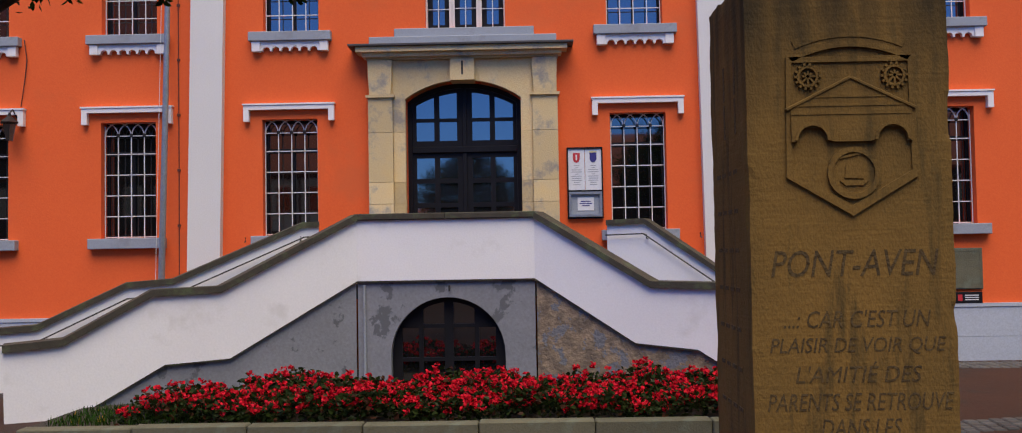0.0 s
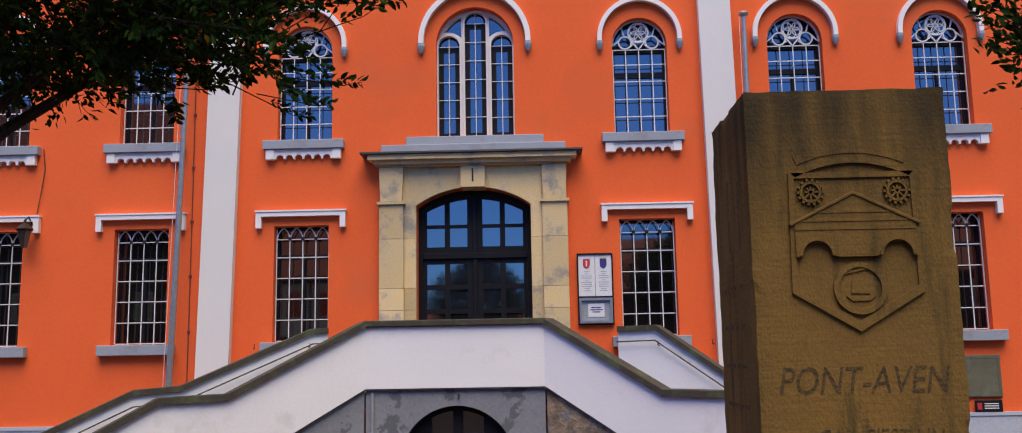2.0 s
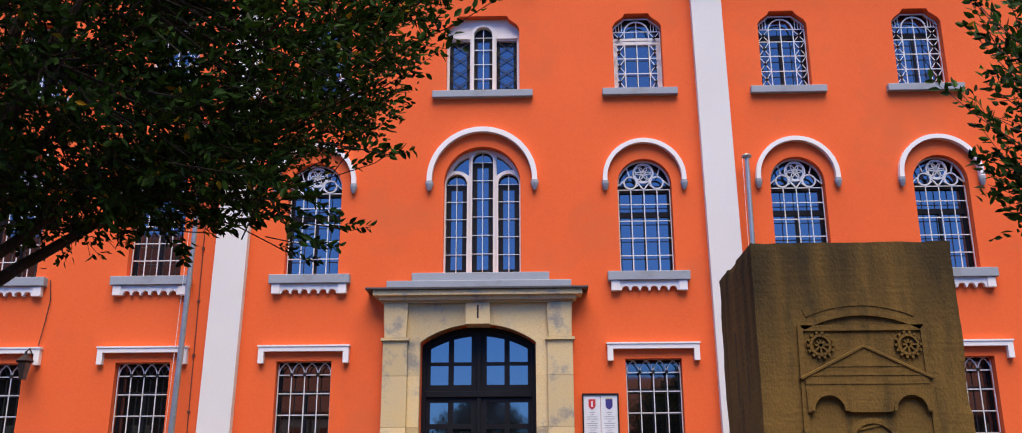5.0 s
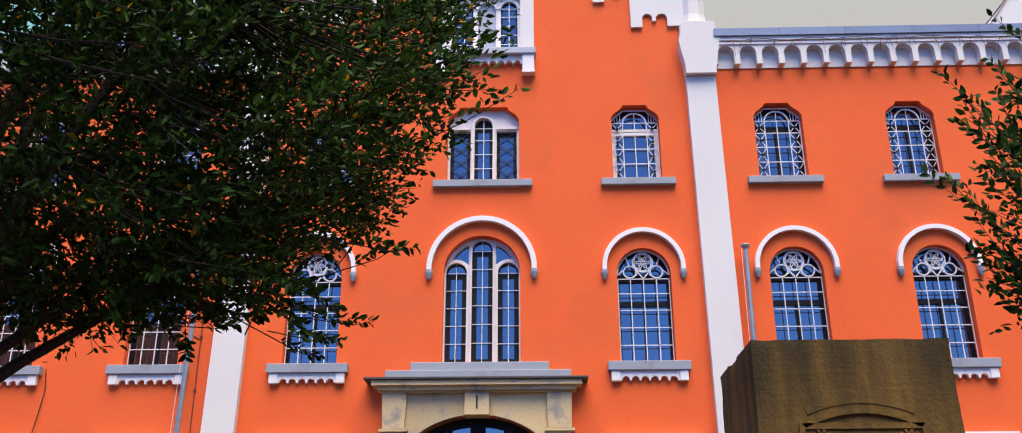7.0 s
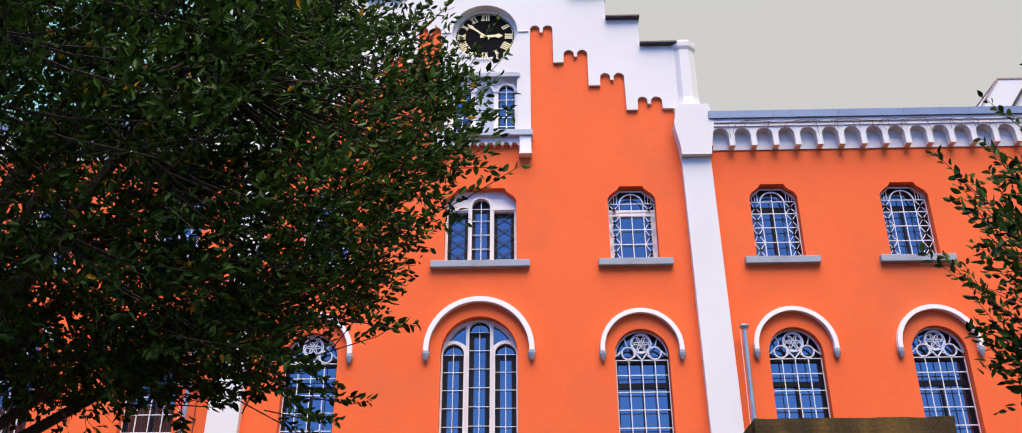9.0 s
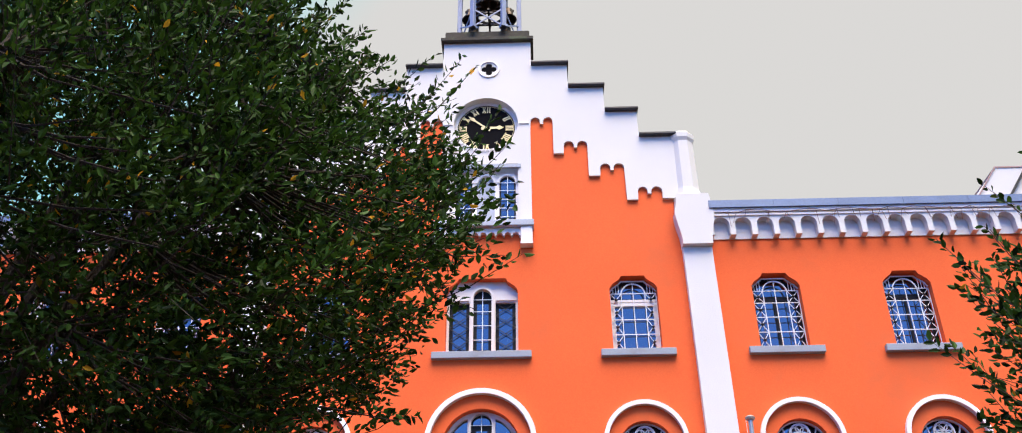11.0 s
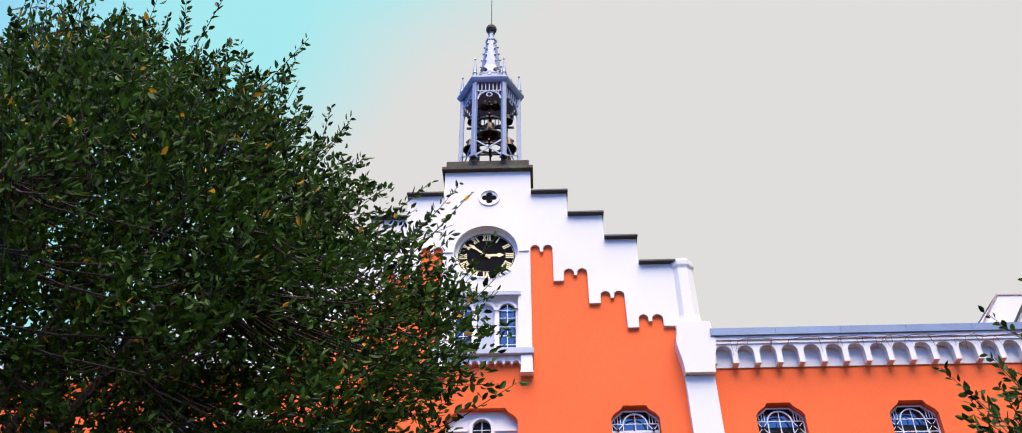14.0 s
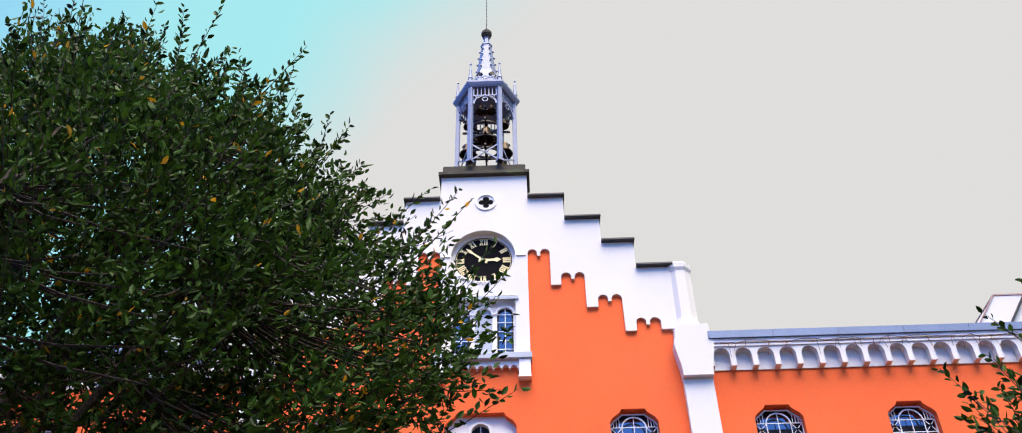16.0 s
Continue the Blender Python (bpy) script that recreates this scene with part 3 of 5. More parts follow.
def window_ground():
    r = root("window_1", "tall dark window with white iron grille and white hood", "window", "ground-floor windows", "structure")
    h = 1.89
    sill(r, 0.62, -0.17, -0.002)
    fr = prism(B(), rect(-0.45, 0.45, 0, h), 0.22, 0.30, [rect(-0.41, -0.02, 0.05, 1.36), rect(0.02, 0.41, 0.05, 1.36), rect(-0.41, 0.41, 1.43, h - 0.05)])
    part("window_frame", fr, BLACK, r)
    for x0, x1, z0, z1 in ((-0.41, -0.02, 0.05, 1.36), (0.02, 0.41, 0.05, 1.36), (-0.41, 0.41, 1.43, h - 0.05)):
        part("pane", box(B(), x0, x1, 0.255, 0.263, z0, z1), GLASS_LOW, r)
    gr = B()
    y = 0.12
    for x in (-0.43, -0.215, 0, 0.215, 0.43):
        bar_x(gr, x, 0.0, h - 0.22 if abs(x) < 0.4 else h - 0.05, y)
    for z in (0.02, 0.36, 0.70, 1.04, 1.38, 1.68):
        bar_z(gr, -0.44, 0.44, z, y)
    for cx in (-0.215, 0, 0.215):
        ring(gr, cx, 1.69, 0.200, 0.216, y - 0.008, y + 0.008, 0, 180, 12)
    for cx in (-0.43, 0.43):
        ring(gr, cx, 1.69, 0.200, 0.216, y - 0.008, y + 0.008, 0 if cx < 0 else 90, 90 if cx < 0 else 180, 6)
    part("grille", gr, GRILLE, r)
    kn = B()
    for cx in (-0.215, 0, 0.215):
        lathe(kn, [(0.012, -0.03), (0.028, -0.015), (0.028, 0.015), (0.012, 0.03)], (cx, y - 0.01, 1.69), 8)
    part("grille_knobs", kn, IRON, r)
    hd = B()
    prism(hd, [(-0.735, 1.85), (-0.645, 1.85), (-0.645, 2.04), (0.645, 2.04), (0.645, 1.85), (0.735, 1.85), (0.735, 2.13), (-0.735, 2.13)], -0.09, -0.001)
    box(hd, -0.75, 0.75, -0.105, -0.001, 2.115, 2.14)
    part("hood_mould", hd, TRIM, r)
    return r


def window_second():
    r = root("window_2", "round-headed window with white tracery grille and arched hood", "window", "second-storey windows", "structure")
    sp = 1.525
    sill(r, 0.67, -0.155, -0.004)
    part("arch_table", scallops(-0.48, 0.48, -0.315, -0.157, 6, -0.075, -0.002), TRIM, r)
    for x in (-0.55, 0.55):
        part("corbel", box(B(), x - 0.07, x + 0.07, -0.10, -0.002, -0.325, -0.157, 0.006), TRIM, r)
    op = arched(-0.455, 0.455, 0, sp)
    lights = [rect(-0.40, 0.40, 0.05, 1.0), rect(-0.40, 0.40, 1.09, 1.43), arc(0, sp, 0.40, 4, 176, 14)]
    part("window_frame", prism(B(), op, 0.22, 0.30, lights), BLACK, r)
    for l in lights:
        part("pane", prism(B(), l, 0.255, 0.263), GLASS, r)
    mid = B()
    box(mid, -0.018, 0.018, 0.225, 0.254, 0.05, 1.0)
    part("mullion", mid, BLACK, r)
    gr = B()
    y = 0.13
    for x in (-0.435, -0.22, 0, 0.22, 0.435):
        bar_x(gr, x, 0.0, 1.46, y)
    for z in (0.02, 0.31, 0.61, 0.91, 1.20, 1.46):
        bar_z(gr, -0.44, 0.44, z, y)
    part("grille", gr, GRILLE, r)
    tr = B()
    ring(tr, 0, sp, 0.425, 0.45, y - 0.014, y + 0.014, 0, 180, 24)
    ring(tr, 0, sp + 0.23, 0.155, 0.18, y - 0.014, y + 0.014, n=24)
    for cx in (-0.225, 0.225):
        ring(tr, cx, sp + 0.06, 0.095, 0.118, y - 0.014, y + 0.014, n=20)
    for k in range(6):
        a = radians(60 * k + 30)
        ring(tr, 0.085 * math.cos(a), sp + 0.23 + 0.085 * math.sin(a), 0.058, 0.072, y - 0.012, y + 0.012, n=12)
    for s in (-1, 1):
        strut(tr, 0, sp - 0.06, s * 0.13, sp + 0.10, y, 0.011)
        strut(tr, s * 0.22, sp - 0.06, s * 0.10, sp + 0.02, y, 0.011)
        strut(tr, s * 0.33, sp + 0.10, s * 0.42, sp + 0.02, y, 0.011)
        strut(tr, s * 0.24, sp + 0.19, s * 0.28, sp + 0.32, y, 0.011)
    part("tracery", tr, GRILLE, r)
    hd = B()
    cz = 6.86 - 5.24
    prism(hd, [(0.70, cz - 0.05)] + arc(0, cz, 0.70, 0, 180, 28) + [(-0.70, cz - 0.05), (-0.625, cz - 0.05)] + arc(0, cz, 0.625, 180, 0, 28) + [(0.625, cz - 0.05)], -0.10, -0.001)
    part("hood_arch", hd, TRIM, r)
    for s in (-1, 1):
        a = B()
        lathe(a, [(0.0, -0.17), (0.025, -0.16), (0.05, -0.10), (0.062, -0.05), (0.058, -0.002)], (s * 0.662, -0.055, cz - 0.05), 8)
        part("hood_stop", a, GREY, r, "grey carved hood stop")
    return r


def window_third():
    r = root("window_3", "shouldered window with white lattice grille and grey sill", "window", "third-storey windows", "structure")
    sill(r, 0.65, -0.16, -0.032, 0.10)
    op = [(x, z - 8.53) for x, z in hole_3(0)]
    lights = [rect(-0.36, -0.02, 0.06, 0.98), rect(0.02, 0.36, 0.06, 0.98), [(x * 0.80, 1.06 + (z - 1.06) * 0.86) for x, z in ((-0.43, 1.06), (0.43, 1.06), (0.43, 1.19), (0.38, 1.27), (0.25, 1.37), (0.21, 1.42), (-0.21, 1.42), (-0.25, 1.37), (-0.38, 1.27), (-0.43, 1.19))]]
    part("window_frame", prism(B(), op, 0.24, 0.31, lights), BLACK, r)
    for l in lights:
        part("pane", prism(B(), l, 0.265, 0.273), GLASS, r)
    gr = B()
    y = 0.14
    for x in (-0.415, -0.215, 0, 0.215, 0.415):
        bar_x(gr, x, 0.0, 1.14, y, 0.0075)
    for z in (0.02, 0.33, 0.62, 0.90, 1.14):
        bar_z(gr, -0.42, 0.42, z, y, 0.0075)
    for s in (-1, 1):
        for z0, z1 in ((0.02, 0.33), (0.33, 0.62), (0.62, 0.90), (0.90, 1.14)):
            strut(gr, s * 0.215, z0, s * 0.415, z1, y, 0.006)
            strut(gr, s * 0.215, z1, s * 0.415, z0, y, 0.006)
        for x in (0.26, 0.31, 0.36):
            bar_x(gr, s * x, 1.14, 1.38 - (x - 0.2) * 0.9, y, 0.006)
    ring(gr, 0, 1.12, 0.205, 0.228, y - 0.011, y + 0.011, 0, 180, 18)
    bar_x(gr, 0, 1.14, 1.34, y, 0.006)
    prism(gr, [(0.43, 1.18), (0.38, 1.26), (0.25, 1.36), (0.21, 1.40), (-0.21, 1.40), (-0.25, 1.36), (-0.38, 1.26), (-0.43, 1.18), (-0.41, 1.17), (-0.36, 1.245), (-0.24, 1.34), (-0.20, 1.38), (0.20, 1.38), (0.24, 1.34), (0.36, 1.245), (0.41, 1.17)], y - 0.011, y + 0.011)
    part("grille", gr, GRILLE, r)
    kn = B()
    for s in (-1, 1):
        for z in (0.175, 0.475, 0.76, 1.02):
            lathe(kn, [(0.01, -0.03), (0.03, 0), (0.01, 0.03)], (s * 0.315, y - 0.012, z), 8)
    part("rosettes", kn, IRON, r)
    return r


for build, cols, z in ((window_ground, COLS_G, 1.93), (window_second, COLS_2, 5.24), (window_third, COLS_3, 8.53)):
    first = build()
    first.location = (cols[0], FY, z)
    for x in cols[1:]:
        copy_thing(first, pose(x, FY, z))

# the third-storey window beside the buttress has a pale casement behind its grille
pale = root("casement", "cream-painted casement behind a lattice grille", "casement", at=(COLS_3[3], FY, 8.53))
part("sash", prism(B(), rect(-0.415, 0.415, -0.02, 0.97), 0.17, 0.215, [rect(-0.345, 0.345, 0.05, 0.90)]), CREAM, pale)
part("transom", box(B(), -0.425, 0.425, 0.16, 0.21, 0.975, 1.03, 0.006), CREAM, pale)
part("pane", box(B(), -0.345, 0.345, 0.19, 0.198, 0.05, 0.90), GLASS, pale)

# triple window over the portal
r = root("window_4", "triple lancet window in a cream frame under a white arched hood", "window", kind="structure", at=(AX, FY, 5.24))
sp = 1.56
outer = [(x - AX, z - 5.24) for x, z in TRIPLE]
LANCETS = ((0, 2.02, 6), (-0.445, 1.61, 5), (0.445, 1.61, 5))
LW = 0.179
lancets = [arched(cx - LW, cx + LW, 0.05, top_z) for cx, top_z, n in LANCETS]
spand = [[(s * x, z) for x, z in ((0.235, 1.76), (0.30, 1.81), (0.37, 1.845), (0.445, 1.86), (0.525, 1.858), (0.46, 1.955), (0.40, 2.02), (0.32, 2.085), (0.235, 2.12))] for s in (-1, 1)]
part("window_frame", prism(B(), outer, 0.16, 0.30, lancets + spand), CREAM, r)
mo = B()
for cx, top_z, n in LANCETS:
    ring(mo, cx, top_z, LW, LW + 0.026, 0.13, 0.159, 0, 180, 16)
    for s in (-1, 1):
        box(mo, cx + s * (LW + 0.013) - 0.013, cx + s * (LW + 0.013) + 0.013, 0.13, 0.159, 0.02, top_z)
part("frame_moulding", mo, CREAM, r)
for cx, top_z, n in LANCETS:
    light, fan = rect(cx - 0.097, cx + 0.097, 0.12, top_z - 0.09), arched(cx - 0.15, cx + 0.15, top_z + 0.0, top_z + 0.01)
    so = part("sash", prism(B(), arched(cx - LW, cx + LW, 0.052, top_z), 0.225, 0.26, [light, fan]), BLACK, r)
    part("pane", prism(B(), light, 0.24, 0.248), GLASS, so)
    part("pane", prism(B(), fan, 0.24, 0.248), GLASS, so)
    gb = B()
    bar_x(gb, cx, 0.06, top_z + 0.17, 0.19, 0.006)
    for k in range(1, n + 1):
        bar_z(gb, cx - LW, cx + LW, 0.06 + 0.31 * k if n < 6 else 0.06 + 0.325 * k, 0.19, 0.005)
    part("grille", gb, GRILLE, r)
for l in spand:
    part("pane", prism(B(), l, 0.24, 0.248), GLASS, r)
hd = B()
cz = 6.87 - 5.24
prism(hd, [(0.937, cz - 0.03)] + arc(0, cz, 0.937, 0, 180, 36) + [(-0.937, cz - 0.03), (-0.85, cz - 0.03)] + arc(0, cz, 0.85, 180, 0, 36) + [(0.85, cz - 0.03)], -0.11, -0.001)
part("hood_arch", hd, TRIM, r)
for s in (-1, 1):
    a = lathe(B(), [(0.0, -0.18), (0.03, -0.16), (0.055, -0.10), (0.068, -0.05), (0.062, -0.002)], (s * 0.893, -0.06, cz - 0.03), 8)
    part("hood_stop", a, GREY, r, "grey carved hood stop")

# triple window of the third storey
r = root("window_5", "shouldered triple window with cream frame and lattice bars", "window", kind="structure", at=(AX, FY, 8.53))
sill(r, 0.875, -0.16, -0.032, 0.10)
op = [(x - AX, z - 8.53) for x, z in hole_3(AX, 0.645)]
mid = arched(-0.165, 0.165, 0.05, 1.12)
sides = [rect(-0.60, -0.235, 0.05, 1.02), rect(0.235, 0.60, 0.05, 1.02)]
part("window_frame", prism(B(), op, 0.15, 0.30, [mid] + sides), CREAM, r)
mo = B()
ring(mo, 0, 1.12, 0.165, 0.21, 0.11, 0.149, 0, 180, 16)
for x in (-0.1875, 0.1875):
    box(mo, x - 0.0225, x + 0.0225, 0.11, 0.149, 0.0, 1.12)
for s in (-1, 1):
    box(mo, min(s * 0.24, s * 0.62), max(s * 0.24, s * 0.62), 0.12, 0.149, 1.05, 1.10)
part("frame_moulding", mo, CREAM, r)
for l, cx, hw, tz in ((mid, 0, 0.165, 1.12), (sides[0], -0.4175, 0.18, 1.02), (sides[1], 0.4175, 0.18, 1.02)):
    inner = rect(cx - hw + 0.06, cx + hw - 0.06, 0.12, tz - 0.08)
    so = part("sash", prism(B(), l, 0.225, 0.26, [inner]), BLACK, r)
    part("pane", prism(B(), inner, 0.24, 0.248), GLASS, so)
    gb = B()
    if cx == 0:
        bar_x(gb, 0, 0.05, 1.28, 0.19)
        for z in (0.30, 0.58, 0.86, 1.10):
            bar_z(gb, -0.165, 0.165, z, 0.19, 0.006)
    else:
        for k in range(4):
            z0 = 0.05 + k * 0.2425
            strut(gb, cx - hw, z0, cx + hw, z0 + 0.2425, 0.19, 0.006)
            strut(gb, cx - hw, z0 + 0.2425, cx + hw, z0, 0.19, 0.006)
    part("grille", gb, GRILLE if cx == 0 else IRON, r)

# ---------------------------------------------------------------- eaves of the wings
for nm, x0, n in (("eaves_right", 3.30, 30), ("eaves_left", -5.46 - 30 * 0.402, 30)):
    r = root(nm, "white arched corbel frieze under a zinc gutter", "eaves", kind="structure")
    x1 = x0 + n * 0.402
    pts = [(x0, 11.145), (x0, 10.68)]
    for k in range(n):
        xa = x0 + 0.05 + k * 0.402
        pts += [(xa, 10.68), (xa, 10.905)] + [(xa + 0.15 - 0.15 * math.cos(math.pi * i / 8), 10.905 + 0.15 * math.sin(math.pi * i / 8)) for i in range(1, 8)] + [(xa + 0.30, 10.905), (xa + 0.30, 10.68)]
    pts += [(x1, 10.68), (x1, 11.145)]
    part("arch_frieze", prism(B(), list(reversed(pts)), FY - 0.20, FY - 0.03), WHITE, r)
    part("frieze_back", box(B(), x0, x1, FY - 0.028, FY - 0.003, 10.68, 11.145), WHITE, r)
    mo = B()
    box(mo, x0, x1, FY - 0.225, FY - 0.202, 11.075, 11.115)
    box(mo, x0, x1, FY - 0.245, FY - 0.003, 11.147, 11.22)
    part("cornice_moulding", mo, TRIM, r)
    gt = B()
    for k in range(int(n * 0.402 / 1.2) + 1):
        xa, xb = x0 + k * 1.2, min(x1, x0 + k * 1.2 + 1.195)
        if xb > xa:
            prism(gt, rect(xa, xb, 11.222, 11.375), FY - 0.29, FY - 0.1)
    part("gutter", gt, ZINC, r, "blue-grey zinc gutter in lengths")
    rf = B()
    vs = [rf.verts.new(p) for p in ((x0, FY - 0.25, 11.38), (x1, FY - 0.25, 11.38), (x1, FY + 5.2, 13.6), (x0, FY + 5.2, 13.6), (x0, FY + 9.6, 11.38), (x1, FY + 9.6, 11.38))]
    rf.faces.new(vs[:4])
    rf.faces.new((vs[3], vs[2], vs[5], vs[4]))
    part("roof", rf, DARKSLATE, r, "dark slate roof of the wing")
rf = B()
vs = [rf.verts.new(p) for p in ((GC - 3.7, FY + 0.5, 12.9), (GC, FY + 0.5, 15.4), (GC + 3.7, FY + 0.5, 12.9), (GC - 3.7, FY + 9.2, 12.9), (GC, FY + 9.2, 15.4), (GC + 3.7, FY + 9.2, 12.9))]
rf.faces.new((vs[0], vs[1], vs[4], vs[3]))
rf.faces.new((vs[1], vs[2], vs[5], vs[4]))
tagged(part("roof_middle", rf, DARKSLATE), "dark slate roof behind the gable", "roof", kind="structure")
d = root("dormer", "slate dormer with pale cheeks on the roof", "dormer", kind="structure")
a = prism(B(), [(8.55, 11.6), (11.6, 11.6), (11.6, 12.43), (9.16, 12.43)], FY + 0.4, FY + 2.2)
part("body", a, WHITE, d)
a = box(B(), 9.15, 11.7, FY + 0.385, FY + 2.3, 12.432, 12.462)
part("roof", a, ROSE, d, "thin brownish roof edge")
a = strut(B(), 8.545, 11.6, 9.155, 12.445, FY + 0.39, 0.013)
part("rake_board", a, ROSE, d, "thin brownish rake edge")
a = strut(B(), 9.16, 11.6, 9.80, 12.50, FY + 0.36, 0.022)
part("gutter", a, IRON, d, "dark sloping gutter")
# string of lights hung along the cornice
a = B()
random.seed(4)
x, pts = 3.5, []
while x < 12:
    pts.append((x, FY - 0.262, 11.14 + random.uniform(-0.05, 0.04)))
    x += random.uniform(0.12, 0.3)
tube(a, pts, 0.006, sides=4)
for p in pts:
    for q in range(random.choice((0, 1, 1, 2))):
        dx = random.uniform(-0.05, 0.05)
        tube(a, [p, (p[0] + dx, p[1] + 0.01, p[2] - 0.08), (p[0] + dx * 2, p[1], p[2] - random.uniform(0.12, 0.34))], 0.004, sides=4)
tagged(part("string_lights", a, TIMBER), "unlit icicle string lights drooping along the eaves", "string lights", kind="stuff")

# ---------------------------------------------------------------- belfry
BX, BY, BZ = -0.86, FY + 0.40, STEP[0][1] + 0.335
bel = root("belfry", "open blue-grey steel belfry with bells and a slim spire", "belfry", at=(BX, BY, BZ))
R6 = 0.66
HT = 2.35
corner = [(R6 * math.cos(radians(60 * k)), R6 * math.sin(radians(60 * k))) for k in range(6)]
for k, (x, y) in enumerate(corner):
    a = B()
    mm = Matrix.Translation((x, y, 0)) @ Matrix.Rotation(radians(60 * k), 4, "Z")
    box(a, -0.05, 0.05, -0.05, 0.05, 0, HT, 0.008, mm)
    box(a, -0.07, 0.07, -0.07, 0.07, 0, 0.06, 0.0, mm)
    part("post", a, BLUESTEEL, bel)
    a = lathe(B(), [(0.055, HT + 0.16), (0.05, HT + 0.3), (0.065, HT + 0.31), (0.05, HT + 0.36), (0.012, HT + 0.78), (0.028, HT + 0.81), (0.004, HT + 0.88)], (x * 1.04, y * 1.04, 0), 6)
    part("pinnacle", a, BLUESTEEL, bel)
    x2, y2 = corner[(k + 1) % 6]
    mid_p = Vector(((x + x2) / 2, (y + y2) / 2, 0))
    ang = math.atan2(y2 - y, x2 - x)
    mm = Matrix.Translation(mid_p) @ Matrix.Rotation(ang, 4, "Z")
    a = B()
    L = R6 / 2 - 0.05
    for q in range(7):
        box(a, -L + 0.02 + q * (2 * L - 0.04) / 6 - 0.012, -L + 0.02 + q * (2 * L - 0.04) / 6 + 0.012, -0.012, 0.012, HT - 0.24, HT - 0.01, 0, mm)
    ring(a, 0, HT - 0.52, L - 0.04, L, -0.012, 0.012, 0, 180, 14, mm)
    ring(a, 0, HT - 0.38, 0.05, 0.075, -0.012, 0.012, n=12, m=mm)
    for s in (-1, 1):
        ring(a, s * 0.17, HT - 0.30, 0.035, 0.055, -0.012, 0.012, n=10, m=mm)
    box(a, -L, L, -0.015, 0.015, HT - 0.27, HT - 0.24, 0, mm)
    part("tracery", a, BLUESTEEL, bel)
    a = B()
    ring(a, -0.12, HT + 0.27, 0.10, 0.125, -0.01, 0.01, 20, 160, 10, mm)
    ring(a, 0.12, HT + 0.27, 0.10, 0.125, -0.01, 0.01, 20, 160, 10, mm)
    ring(a, -0.12, HT + 0.47, 0.10, 0.125, -0.01, 0.01, 200, 340, 10, mm)
    ring(a, 0.12, HT + 0.47, 0.10, 0.125, -0.01, 0.01, 200, 340, 10, mm)
    box(a, -L, L, -0.012, 0.012, HT + 0.16, HT + 0.20, 0, mm)
    part("parapet_tracery", a, BLUESTEEL, bel)
    a = B()
    for s in (-1, 1):
        strutm = mm @ Matrix.Translation((0, 0, 0.30)) @ Matrix.Rotation(s * radians(38), 4, "Y")
        box(a, -0.36, 0.36, -0.01, 0.01, -0.015, 0.015, 0, strutm)
    part("brace", a, BLUESTEEL, bel)
a = B()
lathe(a, [(R6 + 0.06, HT), (R6 + 0.10, HT + 0.04), (R6 + 0.14, HT + 0.10), (R6 + 0.14, HT + 0.15), (R6 + 0.05, HT + 0.16)], (0, 0, 0), 6)
part("cornice", a, BLUESTEEL, bel, "weathered steel cornice")
a = lathe(B(), [(0.40, HT + 0.16), (0.38, HT + 0.60), (0.30, HT + 0.95), (0.25, HT + 1.05), (0.13, HT + 2.1), (0.15, HT + 2.12), (0.15, HT + 2.17), (0.08, HT + 2.2), (0.07, HT + 2.42), (0.10, HT + 2.45), (0.05, HT + 2.5)], (0, 0, 0), 6)
spire = part("spire", a, BLUESTEEL, bel)
for k in range(6):
    for q in range(4):
        rr, zz = 0.25 - 0.028 * q, HT + 1.2 + 0.24 * q
        a = lathe(B(), [(0.008, -0.03), (0.03, 0.0), (0.012, 0.04)], (rr * math.cos(radians(60 * k)), rr * math.sin(radians(60 * k)), zz), 6)
        part("crocket", a, BLUESTEEL, spire)
# solid dark plates stand in for shaded openings in the spire
for k in range(6):
    a = B()
    mm = Matrix.Rotation(radians(60 * k + 30), 4, "Z") @ Matrix.Translation((0, -0.315, HT + 0.78))
    prism(a, quatrefoil(0, 0, 0.10, 5), -0.03, 0.02, (), mm)
    part("opening_plate", a, IRON, spire, "dark quatrefoil plate in place of a shaded opening")
a = lathe(B(), [(0.02, -0.14), (0.09, -0.11), (0.135, -0.04), (0.135, 0.04), (0.09, 0.11), (0.02, 0.14)], (0, 0, HT + 2.62), 14)
part("ball", a, COPING, bel, "weathered dark ball")
part("rod", tube(B(), [(0, 0, HT + 2.7), (0, 0, HT + 4.2)], 0.014, 0.008), IRON, bel)
for zz in (0.62, 1.02, 1.45, 1.82):
    a = B()
    ring(a, 0, 0, 0.36, 0.40, -0.02, 0.02, n=18, m=Matrix.Translation((0, 0, zz)) @ Matrix.Rotation(radians(90), 4, "X"))
    box(a, -0.55, 0.55, -0.02, 0.02, zz - 0.02, zz + 0.02)
    box(a, -0.02, 0.02, -0.5, 0.5, zz - 0.02, zz + 0.02)
    part("bell_frame", a, IRON, bel)


